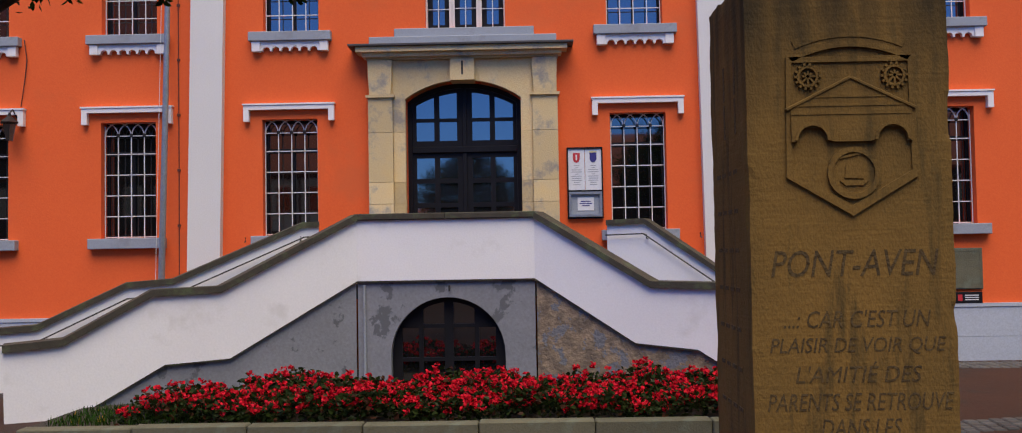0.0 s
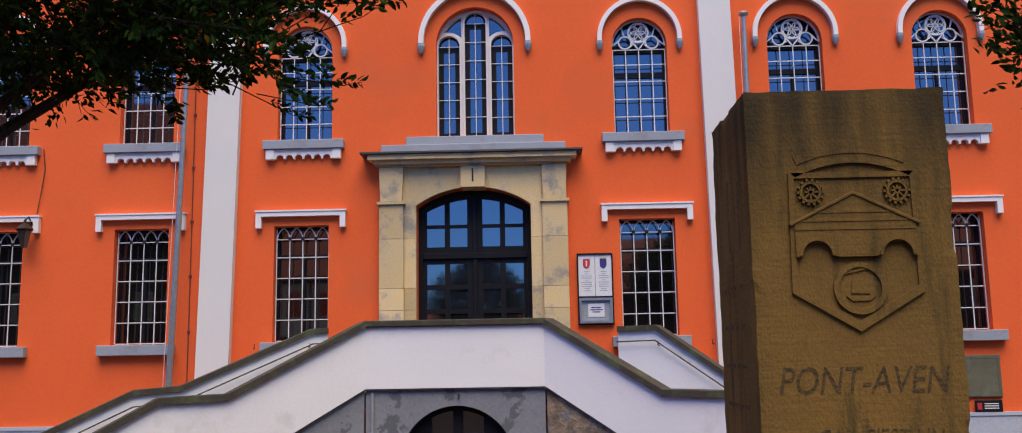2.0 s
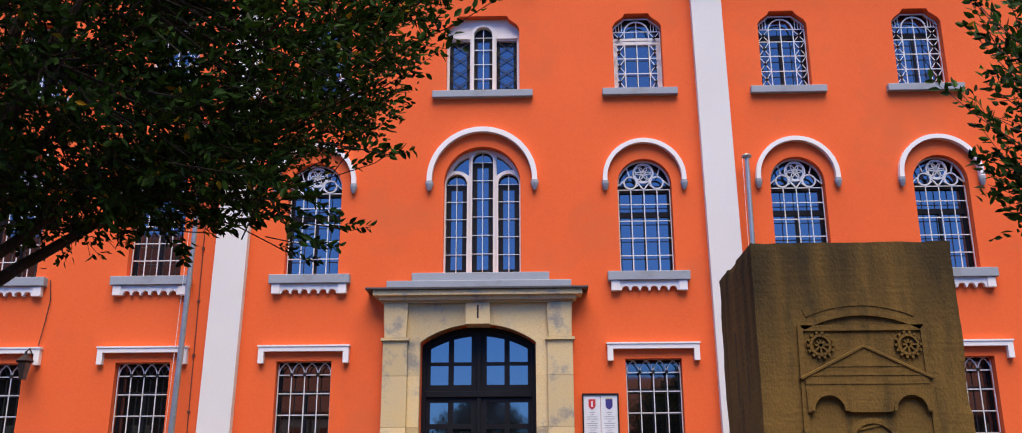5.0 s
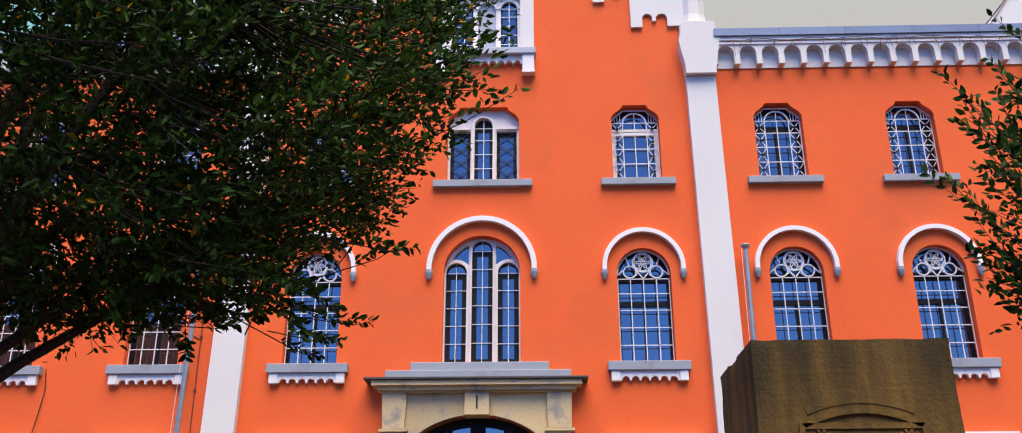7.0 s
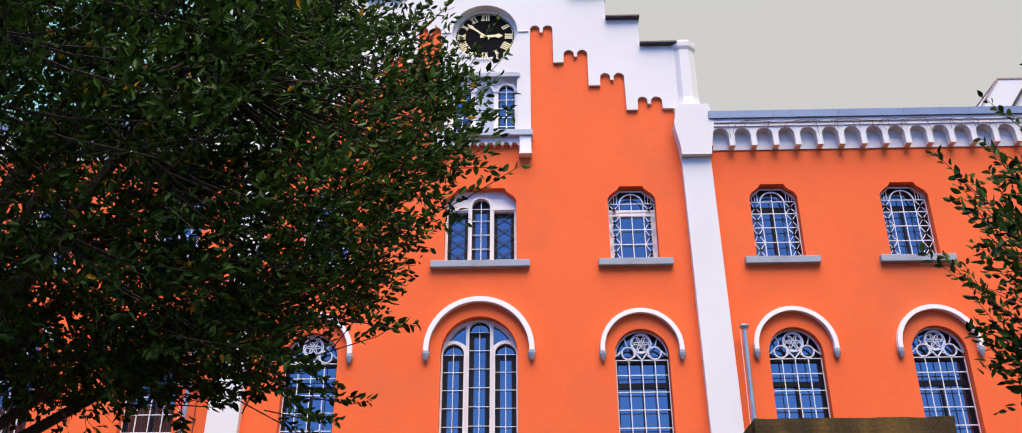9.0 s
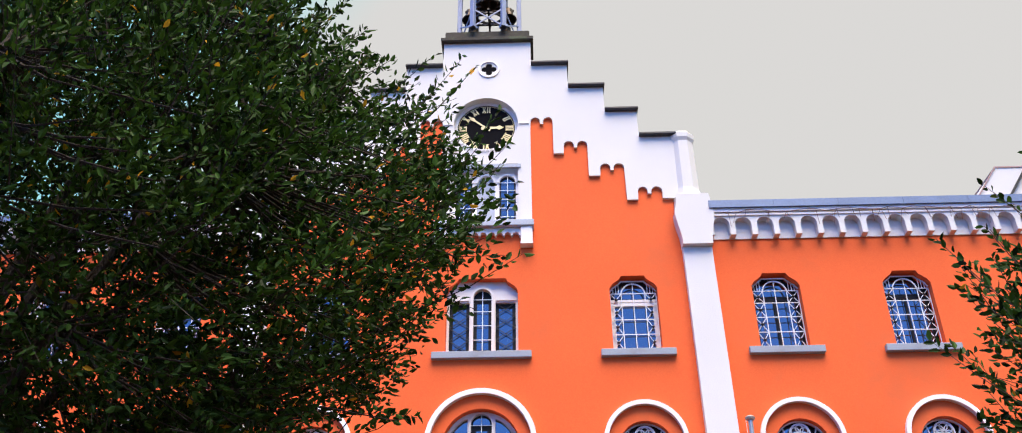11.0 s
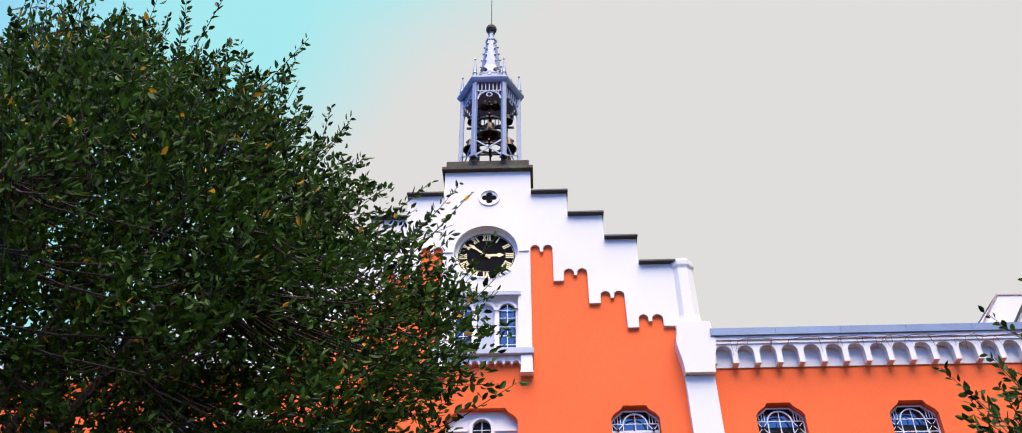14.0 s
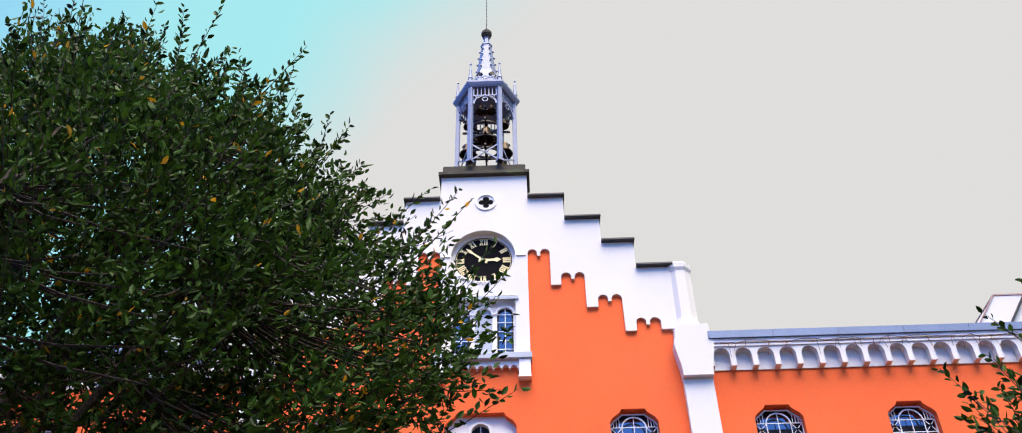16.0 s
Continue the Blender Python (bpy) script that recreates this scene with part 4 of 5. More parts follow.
def bell(r, x, y, z):
    a = lathe(B(), [(0.12 * r, 0.0), (0.42 * r, -0.06 * r), (0.55 * r, -0.22 * r), (0.60 * r, -0.8 * r), (0.72 * r, -1.2 * r), (1.0 * r, -1.55 * r), (1.0 * r, -1.62 * r), (0.86 * r, -1.58 * r), (0.5 * r, -0.9 * r), (0.05 * r, -0.4 * r)], (x, y, z), 16)
    b = part("bell", a, BRONZE, bel)
    part("clapper", lathe(B(), [(0.02, -0.3 * r), (0.02, -1.35 * r), (0.16 * r, -1.45 * r), (0.16 * r, -1.65 * r), (0.03, -1.75 * r)], (x, y, z), 8), IRON, b)


for rr, x, y, z in ((0.20, 0.0, -0.22, 1.36), (0.19, -0.42, -0.05, 1.02), (0.19, 0.42, -0.05, 1.02), (0.12, -0.12, -0.30, 2.02), (0.12, 0.13, -0.30, 2.02), (0.13, -0.40, -0.1, 1.75),
                  (0.13, 0.40, -0.1, 1.75), (0.15, -0.22, 0.25, 1.5), (0.15, 0.22, 0.25, 1.5), (0.21, -0.36, 0.10, 0.62), (0.21, 0.36, 0.10, 0.62), (0.14, 0.0, 0.35, 1.95)):
    bell(rr, x, y, z)

# ---------------------------------------------------------------- stone portal and door
por = root("portal", "pale sandstone door surround with pilasters and cornice", "portal", kind="structure")
PC = (DOOR_X0 + DOOR_X1) / 2
PX0, PX1 = -2.51, 0.54


def stone(name, pts, y0, y1, parent=por):
    ob = part(name, prism(B(), pts, y0, y1), SAND, parent)
    return ob


part("mortar_backing", prism(B(), rect(PX0 + 0.01, PX1 - 0.01, 1.15, 4.725), FY - 0.098, FY - 0.002, [[(x, z) for x, z in DOOR]]), SAND, por)
zs = [1.15, 1.78, 2.40, 2.75, 3.55, 4.11]
for k, (za, zb) in enumerate(zip(zs, zs[1:])):
    for s in (-1, 1):
        e0, e1 = (PX0, -2.11) if s < 0 else (0.13, PX1)
        stone("ashlar", rect(e0 + 0.003, e1 - 0.003, za + 0.003, zb - 0.003), FY - 0.16, FY + 0.02)
        j0, j1 = (-2.107, DOOR_X0 - 0.0) if s < 0 else (DOOR_X1 + 0.0, 0.127)
        if k < 4:
            stone("ashlar", rect(j0 + 0.002, j1 - 0.002, za + 0.003, zb - 0.003), FY - 0.11, FY + 0.25)
# spandrel stones over the segmental arch
seg = arc(PC, 4.09 - 1.32, 1.62, 54.5, 125.5, 14)
half = [p for p in seg if p[0] > PC + 0.20]
stone("spandrel", [(0.127, 3.553), (0.127, 4.72), (PC + 0.20, 4.72)] + list(reversed(half)) + [(DOOR_X1 + 0.002, 3.553)], FY - 0.11, FY + 0.25)
stone("spandrel", [(2 * PC - x, z) for x, z in [(0.137, 3.553), (0.137, 4.72), (PC + 0.20, 4.72)] + list(reversed(half)) + [(DOOR_X1 + 0.002, 3.553)]], FY - 0.11, FY + 0.25)
stone("keystone", [(PC - 0.195, 4.375), (PC + 0.195, 4.375), (PC + 0.195, 4.72), (PC - 0.195, 4.72)], FY - 0.19, FY + 0.2)
a = box(B(), PC - 0.012, PC + 0.016, FY - 0.2, FY - 0.192, 4.46, 4.68, 0.003, )
part("number_mark", a, IRON, por, "dark metal bar on the keystone")
for s in (-1, 1):
    e0, e1 = (PX0, -2.11) if s < 0 else (0.13, PX1)
    stone("capital", [(e0 + 0.03, 4.16), (e1 - 0.03, 4.16), (e1 - 0.012, 4.45), (e1 - 0.005, 4.718), (e0 + 0.005, 4.718), (e0 + 0.012, 4.45)], FY - 0.19, FY + 0.02)
    stone("neck_moulding", rect(e0 - 0.03, e1 + 0.03, 4.112, 4.156), FY - 0.20, FY + 0.02)
for z0, z1, ex, out in ((4.722, 4.755, 0.02, 0.20), (4.757, 4.82, 0.07, 0.27), (4.822, 4.902, 0.16, 0.35)):
    stone("cornice_course", rect(PX0 - ex, PX1 + ex, z0, z1), FY - out, FY + 0.02)
part("cornice_cover", box(B(), PX0 - 0.28, PX1 + 0.26, FY - 0.40, FY + 0.0, 4.905, 4.942, 0.006), DARKSLATE, por, "dark slate cover of the cornice")
part("upper_sill", box(B(), -2.475, 0.535, FY - 0.22, FY - 0.002, 4.945, 5.085, 0.008), GREY, por, "grey painted stepped sill")
part("upper_sill", box(B(), -2.08, 0.18, FY - 0.12, FY + 0.16, 5.087, 5.238, 0.008), GREY, por, "grey painted stepped sill")

door = root("door_1", "black double door with arched head and small reflecting panes", "door", kind="structure", at=(PC, FY + 0.22, 1.2))
HW = (DOOR_X1 - DOOR_X0) / 2


def head(x):
    return 4.09 - 1.32 - 1.2 + math.sqrt(1.62 ** 2 - x * x)


def band(xa, xb, n=6, drop=0.0):
    return [(xb + (xa - xb) * i / n, head(xb + (xa - xb) * i / n) - drop) for i in range(n + 1)]


a = prism(B(), [(-HW, 0), (HW, 0)] + band(-HW, HW, 14), 0.0, 0.12, [[(-HW + 0.07, 0.02), (HW - 0.07, 0.02)] + band(-HW + 0.07, HW - 0.07, 14, 0.08)])
part("door_frame", a, BLACK, door)
tz = 3.295 - 1.2
a = box(B(), -HW + 0.07, HW - 0.07, -0.02, 0.10, tz - 0.05, tz + 0.05, 0.008)
part("transom", a, BLACK, door)
cols = ((0.125, 0.415), (0.50, 0.795))
for s in (-1, 1):
    for lower in (True, False):
        z0, z1 = (0.02, tz - 0.052) if lower else (tz + 0.052, None)
        lim = HW - 0.072
        op = [rect(xa, xb, za, zb) for xa, xb in cols for za, zb in (((0.80, 1.15), (1.225, 1.545), (1.625, 1.965)) if lower else ((tz + 0.15, tz + 0.465),))]
        if not lower:
            op += [[(xa, tz + 0.52), (xb, tz + 0.52)] + band(xa, xb, 4, 0.145) for xa, xb in cols]
        pts = rect(0.03, lim, z0, z1) if lower else [(0.03, z0), (lim, z0)] + band(0.03, lim, 8, 0.082)
        flip = Matrix.Diagonal((s, 1, 1, 1))
        leaf = part("leaf" if lower else "fanlight", prism(B(), pts, 0.03, 0.085, op, flip), BLACK, door)
        for l in op:
            part("pane", prism(B(), l, 0.055, 0.063, (), flip), GLASS, leaf)
        if lower:
            for xa, xb in cols:
                part("panel", box(B(), xa, xb, 0.02, 0.032, 0.14, 0.68, 0.008, flip), BLACK, leaf)
a = box(B(), -0.035, 0.035, 0.0, 0.09, 0.02, tz + 1.05, 0.006)
part("meeting_post", a, BLACK, door)
a = tube(B(), [(0.08, 0.03, 1.0), (0.08, -0.02, 1.0), (0.16, -0.02, 1.0)], 0.011)
part("handle", a, STEEL, door)

# notice board beside the door
nb = root("notice_board", "black-framed notice board with two crests over a silver case", "notice board", at=(0.672, FY - 0.06, 2.115))
part("frame", prism(B(), rect(0, 0.575, 0, 1.15), 0.0, 0.055, [rect(0.02, 0.555, 0.46, 1.125), rect(0.02, 0.555, 0.025, 0.435)]), BLACK, nb)
for x0, x1 in ((0.022, 0.284), (0.291, 0.553)):
    sh = part("sheet", box(B(), x0, x1, 0.02, 0.04, 0.462, 1.123), PAPER, nb)
    cx = (x0 + x1) / 2
    crest = prism(B(), [(cx - 0.055, 0.96), (cx - 0.04, 0.925), (cx, 0.90), (cx + 0.04, 0.925), (cx + 0.055, 0.96), (cx + 0.055, 1.06), (cx - 0.055, 1.06)], 0.014, 0.0195)
    part("crest", crest, RED if x0 < 0.1 else BLUE, sh, "red shield" if x0 < 0.1 else "dark blue shield with gilt edge")
    if x0 > 0.1:
        part("crest_top", box(B(), cx - 0.055, cx + 0.055, 0.013, 0.0195, 1.062, 1.085), GILT, sh)
    else:
        part("crest_charge", box(B(), cx - 0.012, cx + 0.012, 0.011, 0.0138, 0.94, 1.03), PAPER, sh)
    for k, wd in enumerate((0.09, 0.05, 0.16, 0.17, 0.05, 0.17, 0.15, 0.16, 0.09, 0.12)):
        z = 0.85 - 0.034 * k
        part("text_bar", box(B(), cx - wd / 2, cx + wd / 2, 0.0175, 0.0195, z, z + 0.009), PRINT, sh)
cs = part("case", prism(B(), rect(0.024, 0.551, 0.029, 0.431), -0.03, 0.05, [rect(0.06, 0.515, 0.07, 0.39)]), STEEL, nb, "silver metal display case")
part("backing", box(B(), 0.06, 0.515, 0.012, 0.03, 0.07, 0.39), GREY, cs)
pp = part("paper", box(B(), 0.16, 0.42, 0.005, 0.010, 0.13, 0.34), PAPER, cs)
for k, wd in enumerate((0.16, 0.20, 0.12)):
    part("text_bar", box(B(), 0.29 - wd / 2, 0.29 + wd / 2, 0.002, 0.0045, 0.27 - k * 0.035, 0.285 - k * 0.035), BLUE, pp)

# plaque and small sign on the wing
pq = root("wall_plaque", "weathered bronze-brown memorial plaque on the wall", "plaque", at=(6.60, FY - 0.04, 0.88))
part("plate", box(B(), 0, 0.66, 0, 0.038, 0, 0.66, 0.008), KERB, pq)
part("border", prism(B(), rect(0.02, 0.64, 0.02, 0.64), -0.006, -0.0005, [rect(0.05, 0.61, 0.05, 0.61)]), KERB, pq)
sg = root("wall_sign", "small black sign with red and white shield", "sign", at=(6.80, FY - 0.08, 0.60))
part("plate", box(B(), 0, 0.42, 0, 0.03, 0.06, 0.24, 0.004), BLACK, sg)
part("shield", box(B(), 0.03, 0.10, -0.004, -0.0005, 0.10, 0.20), RED, sg)
for k in range(3):
    part("text_bar", box(B(), 0.14, 0.36, -0.003, -0.0005, 0.18 - 0.035 * k, 0.195 - 0.035 * k), PAPER, sg)


# flagpoles before the wall
def flagpole(x, y, top, lab, lean=0.05):
    r = root("flagpole", lab, "flagpole", "flagpoles before the facade", at=(x, y, GZ))
    part("foot", lathe(B(), [(0.10, 0), (0.10, 0.05), (0.075, 0.07), (0.075, 0.5), (0.06, 0.52)], sides=14), STEEL, r)
    part("mast", tube(B(), [(0, 0, 0.5), (lean / 2, 0, top * 0.5), (lean, 0, top)], 0.055, 0.038, 12), STEEL, r)
    part("cap", lathe(B(), [(0.04, top), (0.075, top + 0.02), (0.085, top + 0.05), (0.06, top + 0.08), (0.02, top + 0.09)], (lean, 0, 0), 12), STEEL, r)
    part("halyard", tube(B(), [(-0.06, -0.03, 1.3), (lean - 0.08, -0.04, top)], 0.004, sides=4), PAPER, r)


flagpole(-5.83, FY - 0.30, 8.0, "slim grey metal flagpole beside the white buttress", 0.19)
flagpole(3.46, FY - 0.22, 7.36, "slim grey metal flagpole with a flat cap")
# thin cables on the wall
a = B()
tube(a, [(-5.62, FY - 0.02, 8.4), (-5.615, FY - 0.02, 3.0), (-5.62, FY - 0.02, 0.7)], 0.008, sides=5)
for k in range(8):
    box(a, -5.64, -5.595, FY - 0.03, FY - 0.001, 1.2 + 0.9 * k, 1.24 + 0.9 * k)
tagged(part("lightning_wire", a, TIMBER), "thin brown conductor wire clipped to the orange wall", "wire")
a = tube(B(), [(-8.15, FY - 0.02, 5.2), (-8.1, FY - 0.03, 4.85), (-8.14, FY - 0.03, 4.5), (-8.2, FY - 0.03, 4.1)], 0.008, sides=5)
tagged(part("wall_cable", a, IRON), "loose dark cable hanging on the orange wall", "cable")
lt = root("wall_lantern", "small dark iron lantern bracketed to the wall", "lantern", at=(-8.27, FY - 0.25, 3.62))
part("roof", lathe(B(), [(0.13, 0.18), (0.15, 0.20), (0.03, 0.30), (0.02, 0.36)], sides=6), IRON, lt)
part("body", lathe(B(), [(0.06, -0.1), (0.11, 0.17), (0.10, 0.18)], sides=6), GLASS, lt)
part("bracket", tube(B(), [(0, 0, 0.34), (0, 0.1, 0.42), (0, 0.24, 0.30)], 0.012), IRON, lt)

# ---------------------------------------------------------------- double outside stair
ANG = radians(25)
LX, RX, SY = -2.23, 0.10, 12.60


def side_matrix(px, py, s):
    """Local x runs down the flight, local y towards the house, z up."""
    d = Vector((s * math.cos(ANG), -math.sin(ANG), 0))
    q = Vector((s * math.sin(ANG), math.cos(ANG), 0))
    m = Matrix.Identity(4)
    m.col[0][:3], m.col[1][:3] = d, q
    m.translation = (px, py, 0)
    return m


stair = root("outside_stair", "double outside stair with white parapets and dark stone coping", "stair", kind="structure")


def coping(line, m, over=0.05, th=0.085, depth=0.30):
    """Coping stones along a bent parapet top, a piece for each run."""
    for (t0, z0), (t1, z1) in zip(line, line[1:]):
        a = prism(B(), [(t0, z0 - 0.0), (t1, z1 - 0.0), (t1, z1 + th), (t0, z0 + th)], -over, depth, (), m)
        part("coping_stone", a, COPING, stair)


def flight(s, front, white_low, rear, p_rear):
    m = side_matrix(LX if s < 0 else RX, SY, s)
    fl = [(t, z - 0.085) for t, z in front]
    a = prism(B(), fl + list(reversed(white_low)), 0.0, 0.24, (), m)
    part("parapet", a, WHITE_BRIGHT, stair, "white rendered parapet of the flight")
    coping(fl, m)
    a = B()
    low2 = [(t, z) for t, z in white_low if t <= 3.4]
    prism(a, [(0.0, GZ)] + [(t, z + 0.03) for t, z in low2], 0.05, 0.30, (), m)
    part("flight_wall", a, WALLGREY if s < 0 else RUBBLE, stair, "grey patched plaster wall" if s < 0 else "flaking plaster over rubble")
    a = B()
    for (t0, z0), (t1, z1) in zip(white_low, white_low[1:-1]):
        prism(a, [(t0, z0 - 0.018), (t1, z1 - 0.018), (t1, z1), (t0, z0)], 0.004, 0.20, (), m)
    part("drip_edge", a, COPING, stair)
    mr = side_matrix(*p_rear, s)
    rl = [(t, z - 0.085) for t, z in rear]
    a = prism(B(), rl + [(rl[-1][0], GZ), (rl[0][0], GZ)], 0.0, 0.20, (), mr)
    part("rear_parapet", a, WHITE_BRIGHT, stair, "white rendered parapet by the wall")
    coping(rl, mr, depth=0.25)
    a = B()
    tube(a, [mr @ Vector((t, -0.07, z - 0.24)) for t, z in rear], 0.012)
    for t, z in ((0.05, rear[0][1]), (0.9, rear[0][1] + (rear[1][1] - rear[0][1]) * 0.5), (3.1, 0.86)):
        tube(a, [mr @ Vector((t, 0.0, z - 0.31)), mr @ Vector((t, -0.07, z - 0.30)), mr @ Vector((t, -0.07, z - 0.24))], 0.012, sides=5)
    part("handrail", a, IRON, stair, "black iron handrail on brackets")
    # steps between the parapets
    z, t = 1.2, 0.05
    for k in range(5):
        z -= 0.165
        part("step", box(B(), t, t + 0.34, 0.25, 2.9, z - 0.3, z, 0.01, m), COPING, stair)
        t += 0.33
    part("half_landing", box(B(), t, t + 0.85, 0.25, 2.9, z - 0.5, z - 0.002, 0.0, m), COPING, stair)
    t += 0.85
    for k in range(3):
        z -= 0.165
        part("step", box(B(), t, t + 0.36, 0.25, 2.9, z - 0.3, z, 0.01, m), COPING, stair)
        t += 0.35


flight(-1, [(0, 2.13), (1.73, 1.24), (2.52, 1.22), (3.50, 0.68), (4.12, 0.64)], [(0, 1.25), (1.62, 0.34), (2.38, 0.31), (3.38, GZ), (4.10, GZ)],
       [(-0.25, 2.14), (0, 2.13), (1.95, 1.29), (2.60, 1.25), (3.80, 0.68), (4.6, 0.64)], (-3.54, 15.20))
flight(1, [(0, 2.13), (1.58, 1.21), (2.40, 1.19), (3.40, 0.66), (4.12, 0.62)], [(0, 1.25), (1.36, 0.44), (2.15, 0.38), (3.2, GZ), (4.10, GZ)],
       [(-0.62, 2.08), (0, 2.09), (1.30, 1.20), (2.10, 1.15), (3.3, 0.56), (4.2, 0.52)], (1.84, 15.0))
a = prism(B(), rect(LX - 0.001, RX + 0.001, 1.25, 2.045), SY, SY + 0.24)
part("landing_parapet", a, WHITE_BRIGHT, stair, "white rendered parapet of the landing")
for k in range(2):
    x0, x1 = LX - 0.03 + k * 1.195, LX - 0.03 + k * 1.195 + 1.19
    part("coping_stone", box(B(), x0, x1, SY - 0.05, SY + 0.30, 2.047, 2.13, 0.01), COPING, stair)
a = prism(B(), rect(LX + 0.0, RX - 0.0, GZ, 1.25), SY + 0.05, SY + 0.35, [arched(-1.80, -0.30, GZ + 0.02, 0.27, 24)])
part("landing_wall", a, WALLGREY, stair, "grey patched plaster wall round the arch")
part("drip_edge", box(B(), LX, RX, SY + 0.004, SY + 0.2, 1.232, 1.25), COPING, stair)
a = box(B(), LX, RX, SY + 0.25, FY, 1.08, 1.2)
part("landing_slab", a, COPING, stair)
a = B()
for s in (-1, 1):
    px = LX if s < 0 else RX
    vs = [a.verts.new(p) for p in ((px, SY + 0.25, 1.198), (px + s * 1.3, FY - 0.1, 1.198), (px, FY - 0.1, 1.198))]
    vb = [a.verts.new(v.co - Vector((0, 0, 0.2))) for v in vs]
    a.faces.new(vs)
    a.faces.new(list(reversed(vb)))
    for i in range(3):
        a.faces.new((vs[i], vs[(i + 1) % 3], vb[(i + 1) % 3], vb[i]))
part("landing_wing", a, COPING, stair)
part("lamp_hook", tube(B(), [(-1.02, SY + 0.05, 1.16), (-1.02, SY - 0.02, 1.17), (-1.02, SY - 0.03, 1.10)], 0.012), IRON, stair)
part("downpipe", tube(B(), [(-2.14, SY + 0.02, 1.2), (-2.14, SY + 0.02, GZ)], 0.018, sides=8), GREY, stair)
# cellar door in the arch
cd = root("door_2", "dark glazed cellar door filling a round arch", "door", kind="structure", at=(-1.05, SY + 0.20, GZ))
r0 = 0.75
top0 = 0.27 - GZ
lights = []
for xa, xb in ((-0.62, -0.40), (-0.34, -0.06), (0.06, 0.34), (0.40, 0.62)):
    for za, zb in ((0.05, 0.42), (0.47, 0.86)):
        lights.append(rect(xa, xb, za, zb))
    zt = lambda x: top0 + math.sqrt(max(0.0, (r0 - 0.07) ** 2 - x * x))
    n = 4
    if min(zt(xa), zt(xb)) > 0.93:
        lights.append([(xa, 0.91), (xb, 0.91)] + [(xb + (xa - xb) * i / n, zt(xb + (xa - xb) * i / n)) for i in range(n + 1)])
part("frame", prism(B(), arched(-r0, r0, 0, top0, 24), 0.0, 0.07, lights), BLACK, cd)
for l in lights:
    part("pane", prism(B(), l, 0.03, 0.036), GLASS_LOW, cd)
# added black sheet in place of the unlit cellar behind
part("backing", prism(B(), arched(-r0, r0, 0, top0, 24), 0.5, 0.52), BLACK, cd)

# ---------------------------------------------------------------- flower bed
for k in range(8):
    x0 = -5.15 + k * 1.16
    a = box(B(), -0.575, 0.575, -0.10, 0.10, -0.20, 0.0, 0.012)
    ks = part("kerb_stone", a, KERB)
    ks.location = (x0 + 0.58, 9.72 + 0.004 * (k % 3), -0.10 + 0.006 * ((k * 5) % 3))
    tagged(ks, "pale mossy kerb stone edging the flower bed", "kerb stone", "kerb of the flower bed")
a = prism(B(), rect(-5.2, 4.1, 0, 0.12), 0, 2.72)
soil = part("bed_soil", a, SOIL)
soil.location = (0, 9.83, GZ)
tagged(soil, "dark earth of the flower bed", "soil", kind="structure")


def leaf_cloud(name, bases, dirs, sizes, width, material, parent=None, fold=0.25, rng=None):
    """Many small folded leaves in one mesh: base points, directions and lengths as arrays."""
    n = len(bases)
    d = dirs / np.linalg.norm(dirs, axis=1, keepdims=True)
    ref = rng.normal(size=(n, 3))
    u = np.cross(d, ref)
    u /= np.linalg.norm(u, axis=1, keepdims=True) + 1e-9
    w = np.cross(u, d)
    L, W = sizes[:, None], sizes[:, None] * width
    rows = [bases, bases + d * L * 0.35 + u * W * 0.5 + w * W * fold, bases + d * L * 0.72 + u * W * 0.38 + w * W * fold * 0.7, bases + d * L,
            bases + d * L * 0.72 - u * W * 0.38 + w * W * fold * 0.7, bases + d * L * 0.35 - u * W * 0.5 + w * W * fold]
    verts = np.stack(rows, 1).reshape(-1, 3)
    k = np.arange(n)[:, None] * 6
    faces = np.concatenate([k + np.array([[0, 1, 2, 3]]), k + np.array([[0, 3, 4, 5]])], 1).reshape(-1, 4)
    me = bpy.data.meshes.new(name)
    me.from_pydata(verts.tolist(), [], faces.tolist())
    me.materials.append(material)
    ob = new(name, me)
    ob.parent = parent
    return ob


rng = np.random.default_rng(7)


def bed_points(n):
    x = rng.uniform(-4.25, 3.9, n)
    y = rng.uniform(9.84, 11.55, n)
    keep = (y < 11.2 + 0.0 * x) | (x > -3.4)
    keep &= ~((x < -3.7) & (rng.uniform(0, 1, n) < 0.45))
    x, y = x[keep], y[keep]
    h = 0.245 + 0.06 * np.sin(x * 3.1 + y * 2) + 0.05 * np.sin(x * 7.7 - y * 3) + 0.05 * np.minimum(1, (y - 9.8))
    h *= np.clip((x + 4.5) / 0.5, 0.35, 1)
    return x, y, h


x, y, h = bed_points(17000)
f = rng.uniform(0.05, 1.0, len(x)) ** 0.7
z = GZ + 0.1 + h * f
dirs = np.stack([rng.normal(0, 1, len(x)), rng.normal(-0.3, 1, len(x)), rng.uniform(-0.2, 0.9, len(x))], 1)
bl = leaf_cloud("bedding_foliage", np.stack([x, y, z], 1), dirs, rng.uniform(0.05, 0.085, len(x)), 0.75, BEDLEAF, rng=rng)
tagged(bl, "dense dark green bedding foliage in the flower bed", "foliage", kind="stuff")
x, y, h = bed_points(2300)
z = GZ + 0.1 + h * rng.uniform(0.45, 1.16, len(x))
centre = np.stack([x, y, z], 1)
pb, pd = [], []
